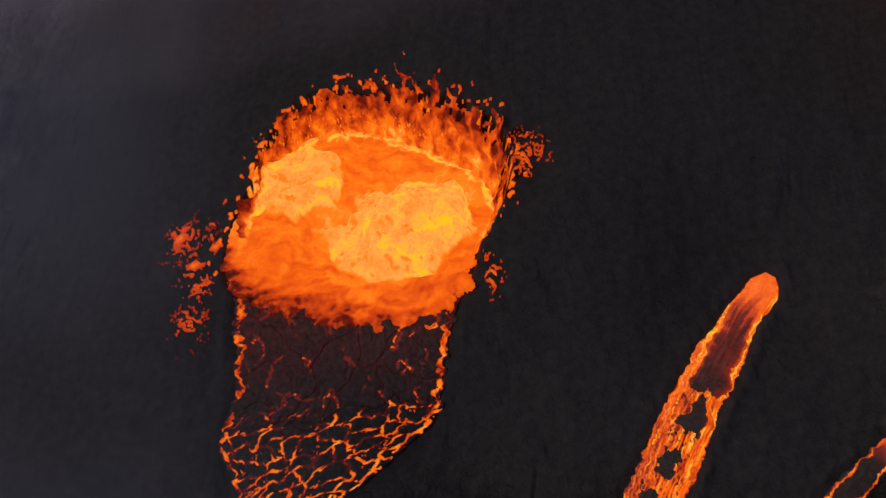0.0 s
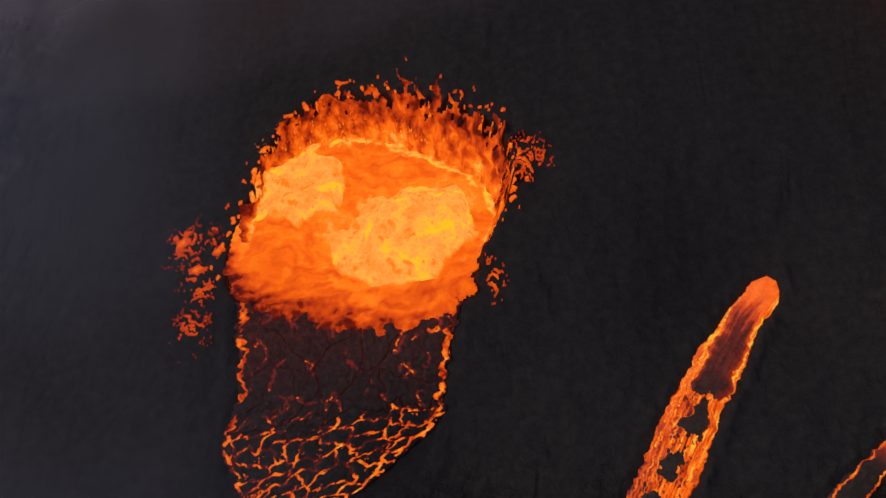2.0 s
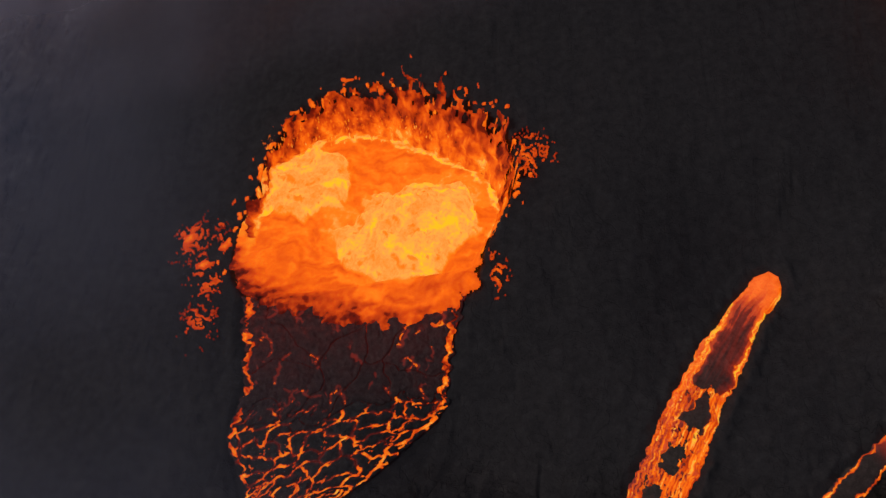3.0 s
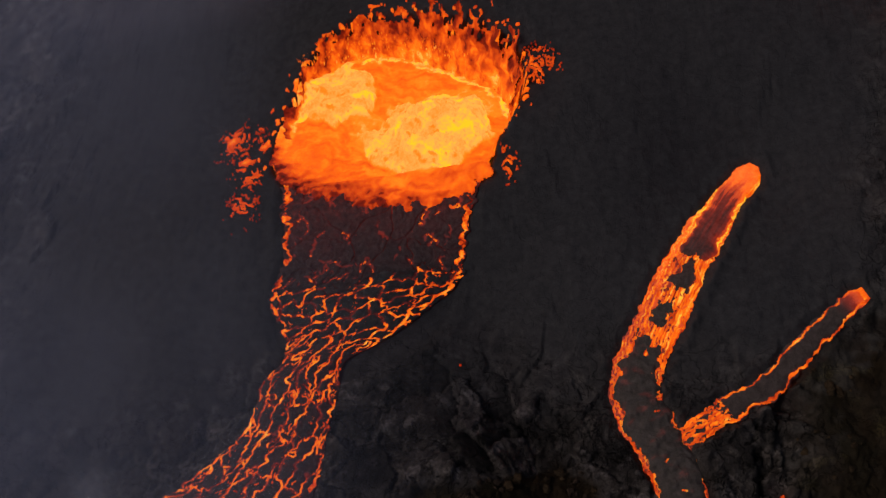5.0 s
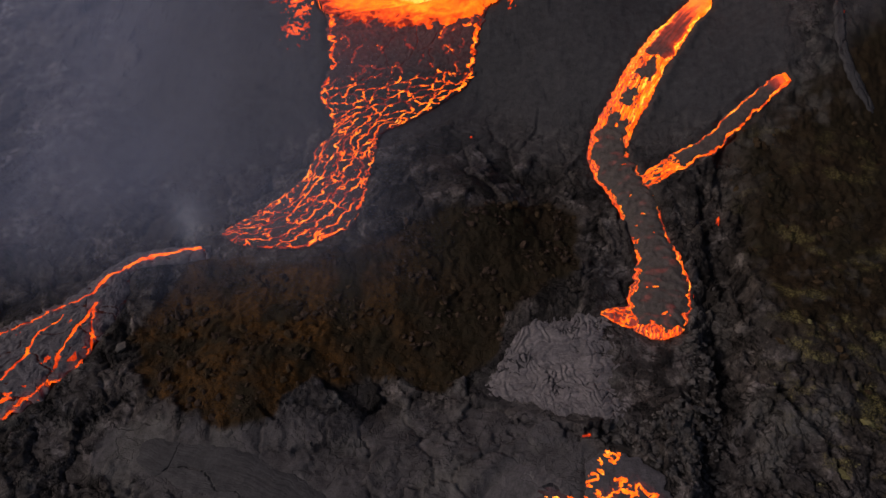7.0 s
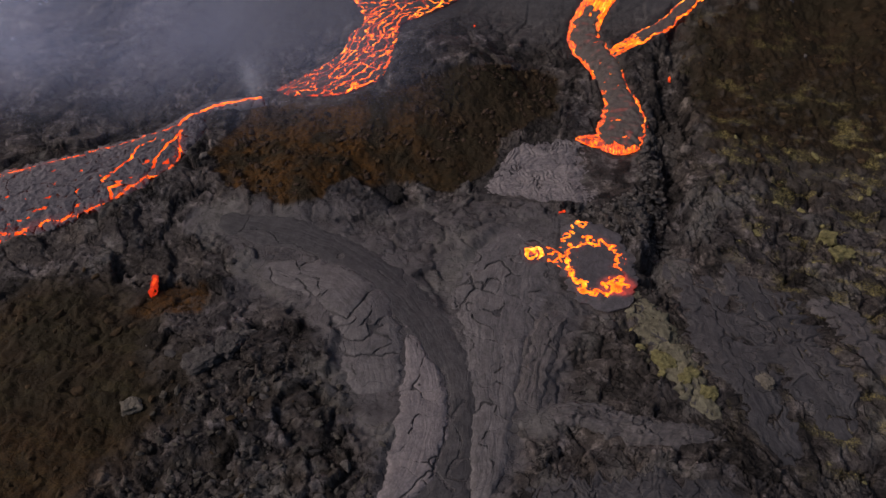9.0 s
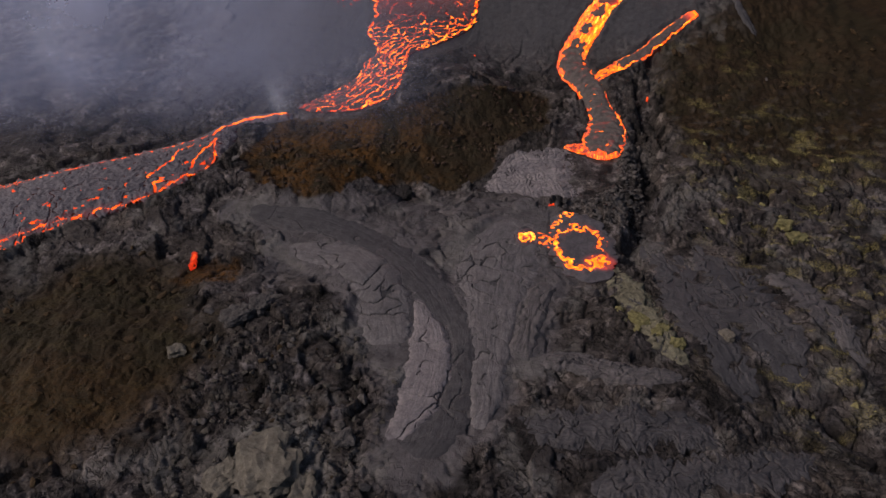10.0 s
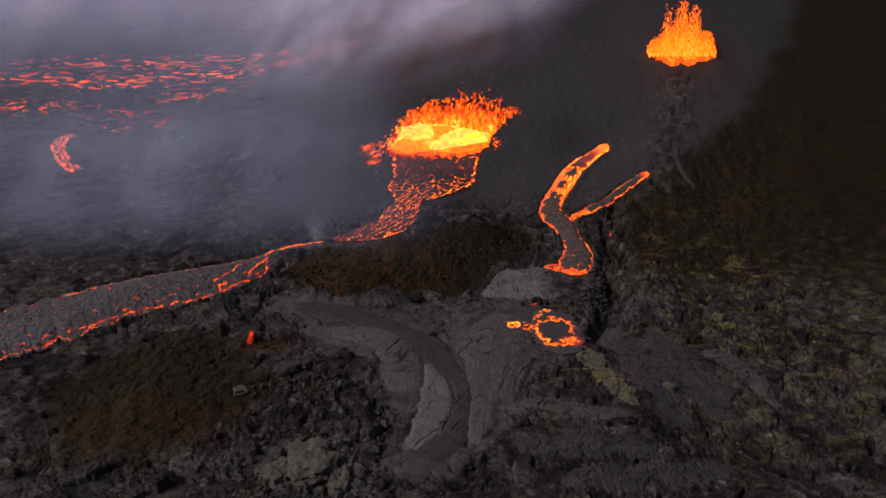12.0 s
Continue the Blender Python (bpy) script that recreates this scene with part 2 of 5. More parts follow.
SLAB_LINED = lava_material("lined_slab", (0.050, 0.043, 0.0425), (0.105, 0.091, 0.091), 1.3, 0.16, lanes=True)
SLAB_MID = lava_material("middle_slab", (0.068, 0.059, 0.060), (0.128, 0.113, 0.114), 1.3, 0.09, lanes=True)
SLAB_YELLOW = lava_material("sulphur_slab", (0.060, 0.052, 0.034), (0.175, 0.155, 0.105), 2.2, 0.14, lanes=True)
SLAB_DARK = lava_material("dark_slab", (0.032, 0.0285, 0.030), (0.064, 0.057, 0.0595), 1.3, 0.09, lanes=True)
ROCK = rock_material("loose_rock", (0.034, 0.030, 0.028), (0.125, 0.110, 0.104))
PALE_ROCK = rock_material("pale_rock", (0.085, 0.073, 0.058), (0.21, 0.182, 0.146))
SULPHUR_ROCK = rock_material("sulphur_rock", (0.10, 0.085, 0.035), (0.25, 0.22, 0.10))


# ---------------- the lie of the land ----------------
def smooth(a, b, v):
    t = np.clip((v - a) / (b - a), 0, 1)
    return t * t * (3 - 2 * t)


def bump(x, y, cx, cy, rx, ry, turn=0.0):
    """A soft hill of height 1 round (cx, cy)."""
    c, s = math.cos(radians(turn)), math.sin(radians(turn))
    u, v = ((x - cx) * c + (y - cy) * s) / rx, (-(x - cx) * s + (y - cy) * c) / ry
    return np.exp(-(u * u + v * v))


CONE_R = [0, 12, 30, 45, 55, 65, 75, 85, 92, 100, 112, 130, 160]
CONE_Z = [33, 33, 28, 20.5, 16, 12, 8.2, 4.7, 2.9, 1.3, 0.3, 0, 0]


def land(x, y):
    """The large forms: the cone's flank, the scoria hump in front of it, the hollows and the plain behind."""
    r = np.hypot(np.where(x > 46, 0.42 * (x - 46), x - 46), y - 185)
    z = np.interp(r, CONE_R, CONE_Z)
    z = z - 4.5 * smooth(-30, -75, x) * smooth(95, 150, y) + 1.6 * bump(x, y, -34, 84, 18, 7, 20)
    z = z + 2.0 * bump(x, y, -4, 98, 9, 6.5) + 1.5 * bump(x, y, -10.5, 85.5, 4.5, 4.0) + 1.2 * bump(x, y, -13, 117, 8, 8)
    z = z - 1.6 * bump(x, y, 12, 104, 8, 9) - 1.2 * bump(x, y, 2, 86, 9, 3) + 0.8 * bump(x, y, 32, 113, 5, 5)
    z = z + 1.2 * bump(x, y, -16, 66, 5, 5) + 0.9 * bump(x, y, -6, 71, 5, 5) - 1.2 * bump(x, y, 28, 58, 8, 6)
    z = z + 1.2 * bump(x, y, -26, 62, 6, 9) + 0.8 * bump(x, y, 19, 64, 5, 4) + 0.6 * bump(x, y, 51, 103, 7, 7)
    z = z - 2.3 * bump(x, y, 24, 120, 7, 6) - 1.2 * bump(x, y, 6, 112, 5, 4) + 1.6 * bump(x, y, 5, 100, 3.5, 3.5)
    z = z + 1.1 * bump(x, y, 25, 88, 4, 6) + 0.9 * bump(x, y, 29, 65, 5, 4) - 1.2 * bump(x, y, 38, 104, 4, 4)
    return z


# ---------------- meshes ----------------
def sheet(xs, ys, zs):
    """Points and quads of a grid, row by row."""
    ny, nx = zs.shape
    points = np.stack([np.broadcast_to(xs, zs.shape), np.broadcast_to(ys, zs.shape), zs], -1).reshape(-1, 3)
    i = (np.arange(ny - 1)[:, None] * nx + np.arange(nx - 1)[None, :]).ravel()
    return points, np.stack([i, i + 1, i + nx + 1, i + nx], 1)


def mesh_of(name, points, faces, material, smooth_shade=True, **attributes):
    """A mesh from arrays; a float array becomes a point attribute, one with four columns a colour."""
    me = bpy.data.meshes.new(name)
    me.vertices.add(len(points))
    me.vertices.foreach_set("co", np.asarray(points, np.float32).ravel())
    n = faces.shape[1]
    me.loops.add(faces.size)
    me.loops.foreach_set("vertex_index", np.asarray(faces, np.int32).ravel())
    me.polygons.add(len(faces))
    me.polygons.foreach_set("loop_start", np.arange(0, faces.size, n, dtype=np.int32))
    me.polygons.foreach_set("use_smooth", np.full(len(faces), smooth_shade))
    for key, v in attributes.items():
        wide = v.ndim == 2
        a = me.attributes.new(key, "FLOAT_COLOR" if wide else "FLOAT", "POINT")
        a.data.foreach_set("color" if wide else "value", np.asarray(v, np.float32).ravel())
    me.materials.append(material)
    me.update(calc_edges=True)
    return me


def some(points, faces, keep, *arrays):
    """The faces in keep alone, with the points that they need."""
    f = faces[keep]
    used, f2 = np.unique(f, return_inverse=True)
    return (points[used], f2.reshape(f.shape)) + tuple(a[used] for a in arrays)


def child(name, me, parent, label=""):
    ob = new(name, me)
    ob.parent = parent
    return tagged(ob, label=label) if label else ob


def thing(name, label, category, at, group="", kind=""):
    ob = new(name)
    ob.location = at
    return tagged(ob, label, category, group, kind)


def skirt(points, faces, drop):
    """Adds a hanging border, so that a piece of crust has thickness: returns points, faces and the source of each point."""
    e = np.concatenate([faces[:, [k, (k + 1) % 4]] for k in range(4)])
    key = np.sort(e, 1)
    order = np.lexsort((key[:, 1], key[:, 0]))
    ks = key[order]
    same = np.all(ks[1:] == ks[:-1], 1)
    lone = np.ones(len(ks), bool)
    lone[1:] &= ~same
    lone[:-1] &= ~same
    edge = e[order[lone]]
    rim = np.unique(edge)
    where = np.full(len(points), -1)
    where[rim] = len(points) + np.arange(len(rim))
    low = points[rim] - np.array([0, 0, drop])
    wall = np.stack([edge[:, 1], edge[:, 0], where[edge[:, 0]], where[edge[:, 1]]], 1)
    return np.concatenate([points, low]), np.concatenate([faces, wall]), np.concatenate([np.arange(len(points)), rim])


# ---------------- the courses of the flows ----------------
class Course:
    """A flow's course: rows of x, y and half width along its middle, or of x, y on either edge."""

    def __init__(self, rows, step=0.1, ragged=0.35):
        self.ragged = ragged
        p = np.array(rows, float)
        sides = None
        if p.shape[1] == 4:
            sides = p[:, 2:] - p[:, :2]
            p = np.concatenate([(p[:, :2] + p[:, 2:]) / 2, np.hypot(*sides.T)[:, None] / 2], 1)
        p = np.concatenate([[2 * p[0] - p[1]], p, [2 * p[-1] - p[-2]]])
        out = []
        for k in range(1, len(p) - 2):
            t = np.linspace(0, 1, 24, endpoint=False)[:, None]
            a, b, c, d = p[k - 1], p[k], p[k + 1], p[k + 2]
            out.append(0.5 * (2 * b + (c - a) * t + (2 * a - 5 * b + 4 * c - d) * t * t + (3 * b - a - 3 * c + d) * t ** 3))
        q = np.concatenate(out + [p[-2][None]])
        s = np.concatenate([[0], np.cumsum(np.hypot(*np.diff(q[:, :2], axis=0).T))])
        self.length = s[-1]
        self.u = np.linspace(0, s[-1], max(8, int(s[-1] / step)))
        self.x, self.y, self.w = (np.interp(self.u, s, q[:, k]) for k in range(3))
        self.w = np.maximum(self.w, 0.05)
        tx, ty = np.gradient(self.x), np.gradient(self.y)
        for _ in range(6):
            tx, ty = (np.convolve(np.pad(v, 4, "edge"), np.ones(9) / 9, "valid") for v in (tx, ty))
        n = np.hypot(tx, ty)
        self.nx, self.ny = -ty / n, tx / n
        if sides is not None:
            ax, ay = (np.interp(self.u, s[::24], sides[:, k]) for k in (0, 1))
            n = np.hypot(ax, ay)
            self.nx, self.ny = ax / n, ay / n

    def inside(self, x, y):
        """For points: the distance from the middle over the half width (9 far away), and how far outside the edge."""
        out, gap = np.full(x.shape, 9.0), np.full(x.shape, 99.0)
        m = self.w.max() + 4
        k = np.where((x > self.x.min() - m) & (x < self.x.max() + m) & (y > self.y.min() - m) & (y < self.y.max() + m))[0]
        if len(k):
            best = np.full(len(k), 9.0)
            edge = np.full(len(k), 99.0)
            for i in range(0, len(self.u), max(1, int(0.45 / (self.u[1] - self.u[0])))):
                d = np.hypot(x[k] - self.x[i], y[k] - self.y[i])
                best = np.minimum(best, d / self.w[i])
                edge = np.minimum(edge, d - self.w[i])
            out[k], gap[k] = best, edge
        return out, gap

    def grid(self, across):
        """The grid of the flow: x, y, the way along in metres, the way across from -1 to 1, and the half width."""
        v = np.linspace(-1, 1, max(5, int(2 * self.w.max() / across)))[None, :]
        k = self.x[0] * 7.0
        bay = lambda side: 1 + self.ragged * (0.55 * fbm(self.u / 1.7 + k, side + self.u * 0, 400, 2) + 0.45 * fbm(self.u / 0.55, side + k + self.u * 0, 401, 3))
        grow = np.where(v < 0, bay(3.3)[:, None], bay(8.1)[:, None])
        x = self.x[:, None] + self.nx[:, None] * self.w[:, None] * v * grow
        y = self.y[:, None] + self.ny[:, None] * self.w[:, None] * v * grow
        return x, y, np.broadcast_to(self.u[:, None], x.shape), np.broadcast_to(v, x.shape), np.broadcast_to(self.w[:, None], x.shape)


CASCADE = Course([(-8.6, 122.0, 6.2, 120.4), (-8.0, 119.0, 5.6, 118.0), (-7.7, 116.3, 4.9, 115.6), (-8.0, 114.3, 4.5, 113.9), (-8.3, 112.3, 2.6, 112.1), (-7.5, 110.6, 0.9, 110.6), (-7.0, 109.4, -1.0, 109.3),
                  (-7.1, 108.3, -3.1, 108.0), (-8.3, 107.0, -3.3, 106.0), (-8.9, 104.0, -3.8, 103.0), (-10.4, 102.2, -4.0, 100.3), (-12.2, 100.5, -5.0, 97.6), (-13.4, 99.8, -8.0, 96.2), (-14.4, 99.2, -11.5, 96.7),
                  (-14.8, 98.6, -13.4, 97.4)], 0.055, 0.14)
TONGUE = Course([(25.4, 120.3, 0.35), (25.0, 119.8, 0.85), (24.5, 119.1, 1.0), (23.2, 117.9, 1.0), (21.2, 115.3, 1.3), (19.2, 112.6, 1.4), (17.2, 109.4, 1.5), (15.6, 107.0, 1.5), (15.1, 105.1, 1.5),
                 (15.7, 103.0, 1.5), (16.7, 100.2, 1.45), (17.0, 97.2, 1.3), (17.4, 94.4, 1.65), (17.1, 92.2, 2.0), (16.6, 90.4, 2.1), (16.4, 89.3, 1.6), (16.3, 88.6, 0.4)], 0.045, 0.32)
BRANCH = Course([(29.5, 109.4, 0.4), (28.1, 108.6, 0.65), (25.0, 106.3, 0.75), (23.1, 104.7, 0.7), (20.4, 103.5, 0.75), (18.6, 102.6, 0.75), (17.2, 101.9, 0.6)], 0.04, 0.6)
SPUR = Course([(16.0, 90.2, 0.6), (14.6, 90.4, 0.8), (12.8, 91.0, 0.25)], 0.05)
LEFT_FLOW = Course([(-15.4, 97.0, 0.6), (-20.2, 96.6, 0.9), (-21.9, 95.2, 1.2), (-22.8, 92.2, 2.2), (-25.7, 88.0, 3.5), (-31.2, 84.0, 4.3), (-35.6, 81.6, 4.4), (-42.0, 77.2, 4.9),
                    (-48.5, 73.0, 5.4), (-58, 67, 6.0), (-72, 60, 6.5)], 0.085)
BREAKOUT = Course([(11.0, 80.4, 1.0), (12.2, 78.4, 2.4), (12.4, 75.8, 3.0), (12.8, 73.4, 2.6), (13.4, 71.4, 0.8)], 0.05, 0.6)
BREAKOUT_ARM = Course([(6.5, 77.0, 1.1), (7.2, 77.1, 1.3), (8.3, 77.2, 1.2), (9.4, 76.9, 0.7), (10.6, 76.2, 1.0)], 0.05)
CHANNEL = Course([(-18.2, 81.6, 0.7), (-14.5, 80.4, 1.5), (-9.5, 79.0, 1.7), (-4.6, 75.6, 1.8), (-1.0, 71.0, 1.9), (0.9, 66.2, 2.0), (1.2, 61.0, 2.0), (-0.2, 56.5, 2.1), (-2.0, 53.4, 1.3)], 0.07)
LOBE = Course([(-1.7, 69.8, 0.15), (-1.0, 67.4, 0.8), (-0.4, 64.2, 1.6), (-0.7, 60.6, 1.8), (-1.7, 57.6, 1.3), (-3.2, 55.2, 0.4)], 0.05)
LEFT_SLAB = Course([(-13.6, 75.8, 0.8), (-10.6, 75.2, 1.6), (-7.2, 73.8, 2.3), (-4.6, 70.4, 2.3), (-4.0, 66.8, 2.2), (-3.6, 63.4, 1.3)], 0.05)
FAN = Course([(8.6, 80.2, 1.2), (6.6, 77.0, 3.0), (5.2, 73.0, 3.6), (4.5, 69.0, 2.4), (4.2, 64.6, 1.7), (3.6, 60.0, 1.3), (2.8, 55.6, 0.3)], 0.08)
WEDGE = Course([(13.5, 87.0, 4.1), (10.7, 86.9, 4.1), (8.3, 86.8, 3.3), (6.2, 86.2, 1.7), (4.2, 85.6, 0.3)], 0.05)
FOLD = Course([(6.9, 62.8, 0.4), (10.0, 62.6, 1.0), (13.4, 61.2, 1.1), (18.4, 60.8, 0.4)], 0.08, 0.6)
ARC = Course([(9.7, 71.9, 0.5), (8.2, 69.4, 1.1), (7.0, 65.7, 1.2), (6.0, 62.2, 0.7)], 0.08, 0.6)
FLOWS = [CASCADE, TONGUE, BRANCH, SPUR, LEFT_FLOW, BREAKOUT, BREAKOUT_ARM]
SHEET = Course([(18.6, 76.4, 0.8), (19.8, 73.4, 2.1), (20.5, 69.0, 2.4), (20.8, 65.0, 2.4), (21.8, 61.4, 1.7), (23.6, 58.4, 0.4)], 0.09, 0.9)
SHEET_TWO = Course([(22.6, 76.0, 0.9), (23.8, 72.4, 2.2), (24.8, 67.6, 2.4), (25.8, 63.4, 2.1), (27.2, 60.0, 0.5)], 0.09, 0.9)
SPINE = Course([(14.7, 73.2, 0.4), (15.4, 71.0, 1.2), (16.3, 67.6, 1.4), (17.0, 64.4, 1.2), (18.1, 61.6, 0.3)], 0.08, 1.2)
RIGHT_PLATES = Course([(27.0, 73.0, 0.6), (29.2, 70.2, 1.5), (30.4, 66.6, 1.7), (31.2, 63.2, 1.0), (32.4, 60.8, 0.3)], 0.09, 1.2)
SWIRL = Course([(5.4, 57.2, 0.5), (8.6, 56.4, 1.7), (12.6, 56.6, 2.0), (16.6, 56.4, 1.6), (19.4, 55.2, 0.5)], 0.08, 1.2)
SWIRL_TWO = Course([(9.4, 51.6, 0.5), (13.0, 52.4, 1.6), (17.4, 52.6, 1.8), (22.0, 53.6, 1.6), (25.6, 54.6, 0.5)], 0.08, 1.2)
RIB = Course([(35.2, 117.0, 0.25), (34.8, 115.6, 0.4), (34.2, 112.1, 0.5), (34.4, 109.8, 0.5), (35.0, 108.0, 0.45), (36.3, 105.8, 0.2)], 0.08, 0.8)
SLABS = [CHANNEL, LOBE, LEFT_SLAB, FAN, WEDGE, FOLD, ARC, SHEET, SHEET_TWO, SPINE, RIGHT_PLATES, SWIRL, SWIRL_TWO, RIB]
TRENCH = Course([(23.8, 105.0, 0.5), (22.6, 97.5, 0.7), (21.0, 90.0, 0.8), (19.7, 82.5, 0.9), (18.2, 77.3, 1.0), (16.6, 74.2, 0.6)], 0.3)
LAKE_AT = (0.4, 128.0)
LAKE_ANGLE = [-180, -158, -140, -118, -95, -78, -60, -45, -32, -15, 0, 20, 45, 70, 90, 110, 130, 150, 165, 180]
LAKE_RADIUS = [9.0, 10.2, 9.9, 9.0, 9.2, 9.6, 9.6, 9.0, 8.1, 8.5, 9.2, 9.2, 8.0, 7.8, 8.6, 9.4, 9.4, 9.0, 8.4, 9.0]


def lake_edge(x, y):
    """How far a point lies from the lake's middle, over the lake's radius that way."""
    a = np.degrees(np.arctan2(y - LAKE_AT[1], x - LAKE_AT[0]))
    return np.hypot(x - LAKE_AT[0], y - LAKE_AT[1]) / np.interp(a, LAKE_ANGLE, LAKE_RADIUS)


def polyline(v, rows):
    rows = np.array(rows, float)
    return np.interp(v, rows[:, 0], rows[:, 1])


def skin_mask(x, y, wx, wy):
    """Where the ground is smooth cooled skin, round the slabs."""
    gap = np.full(x.size, 99.0)
    for c in (CHANNEL, LOBE, LEFT_SLAB, FAN, ARC):
        gap = np.minimum(gap, c.inside(x.ravel(), y.ravel())[1])
    gap = gap.reshape(x.shape) + 1.6 * fbm(x / 2.2, y / 2.2, 57, 3)
    return np.clip(smooth(1.7, 0.4, gap) + 0.8 * smooth(-17, -13, wx) * smooth(11, 8, wx) * smooth(69, 73, wy) * smooth(86, 83, wy), 0, 1)


def zones(x, y):
    """Masks of what the ground is made of: brown scoria, sulphur, pale blocks, cinders and rust."""
    wx, wy = x + 2.2 * fbm(x / 6, y / 6, 3, 4), y + 2.2 * fbm(x / 6, y / 6, 4, 4)
    rx, ry = x + 1.1 * fbm(x / 3, y / 3, 3, 4), y + 1.1 * fbm(x / 3, y / 3, 4, 4)
    front = polyline(rx, [(-20, 88), (-18.3, 86.3), (-14.8, 83.6), (-10.9, 82.2), (-8.4, 84), (-6.6, 86), (-2, 86.6), (1.6, 85.8), (4.2, 87.5), (7, 91.4), (11.1, 94.8), (13, 99)])
    back = polyline(rx, [(-19.5, 89), (-18.4, 93), (-16.4, 96.8), (-13.4, 96.4), (-7, 94.6), (-3.8, 96), (1.7, 98.6), (6.3, 100), (10.6, 101.3), (13, 100)])
    ridge = smooth(-0.3, 0.4, ry - front) * smooth(0.4, -0.7, ry - back) * smooth(-19.2, -18.2, rx) * smooth(12.8, 11.6, rx)
    right = smooth(22.5, 25.5, wx + 0.12 * (wy - 90)) * smooth(80, 90, wy - 0.05 * (wx - 24)) * smooth(0, 6, wx - polyline(wy, [(90, 18), (104, 22), (112, 32), (125, 45), (150, 61), (1700, 300)]))
    hump = smooth(1.15, 0.7, np.hypot((wx + 27) / 10.5, (wy - 64) / 11.5))
    strip = smooth(1.05, 0.75, np.hypot((wx + 19) / 3.4, (wy - 72.5) / 2.4))
    heap = smooth(1.1, 0.7, np.hypot((wx + 11) / 7.5, (wy - 59) / 9)) * smooth(-0.15, 0.3, fbm(x / 2.5, y / 2.5, 37, 4))
    brown = np.clip(ridge + right + hump + 0.45 * heap, 0, 1)
    gully = np.exp(-((wx - polyline(wy, [(98, 21), (106, 30), (114, 33), (124, 36.5), (134, 40)])) / 2.2) ** 2) * smooth(97, 101, wy) * smooth(137, 132, wy)
    plain = smooth(-22, -36, wx + 3 * fbm(x / 9, y / 9, 26, 3))
    cinder = smooth(102, 113, wy + 0.15 * np.abs(wx) + 2 * fbm(x / 5, y / 5, 24, 3)) * (1 - 0.65 * gully) * (1 - 0.85 * plain)
    patch = smooth(0.04, 0.34, fbm((x - 0.6 * y) / 3.2, (y + 0.35 * x) / 1.2, 21, 6))
    yellow = patch * (0.8 * smooth(21, 27, x) * smooth(52, 62, y) * smooth(94, 84, y) + 0.62 * right * smooth(112, 96, y) * smooth(44, 34, x) * smooth(-0.2, 0.15, fbm(x / 5, y / 4, 23, 3)) + 0.10 * hump)
    yellow = np.clip(yellow + bump(x, y, 16.4, 67.0, 1.3, 4.4, 30) * 0.8 * smooth(-0.1, 0.2, fbm(x, y, 5, 3)), 0, 1)
    pale = np.clip(smooth(1.2, 0.6, np.hypot((wx + 10.5) / 4.2, (wy - 53) / 4.2)) + 0.55 * smooth(0.1, 0.4, fbm(x / 4, y / 4, 33, 4)) * smooth(95, 84, y), 0, 1)
    pale = np.maximum(pale * (1 - brown), 0.25 * right * smooth(0.1, 0.4, fbm(x / 1.3, y / 1.1, 35, 5)) * smooth(104, 88, y))
    pale = np.maximum(pale, 0.42 * gully * smooth(-0.1, 0.3, fbm(x / 2, y / 2, 36, 3)))
    rust = np.clip(strip + 0.32 * hump * smooth(64, 58, wy) + 1.0 * ridge * smooth(5, -8, wx) * smooth(-0.4, 0.2, fbm(x / 3, y / 3, 59, 3)), 0, 1)
    return brown, yellow, pale, cinder, rust, skin_mask(x, y, wx, wy) * (1 - brown)


def folded(a, b, size, stretch, spread_, seed, x, y):
    """Cells of skin, each with a tilt and with ropes that cross it in curves: the tilt, the ropes, the distance to the seam, and the cell's number."""
    f1, f2, dx, dy, who = cells(a / size / stretch, b / size, seed)
    turn = (who - 0.5) * spread_ + (1.45 if stretch > 1 else 0.0)
    px, py = dx * size * stretch, dy * size
    over, length_ = px * np.cos(turn) + py * np.sin(turn), -px * np.sin(turn) + py * np.cos(turn)
    phase = over + 0.28 * length_ * length_ * (np.mod(who * 13, 1) - 0.3) / stretch + 0.6 * fbm(x / 1.2, y / 1.2, 43, 3)
    ropes = np.abs(np.sin(phase * (3.0 + 4.0 * np.mod(who * 29, 1)))) * smooth(0.2, 0.5, np.mod(who * 53, 1))
    lift = (dx * np.cos(who * 61) + dy * np.sin(who * 61)) * 0.42 + (np.mod(who * 37, 1) - 0.5) * 0.36
    return lift, ropes, f2 - f1, who


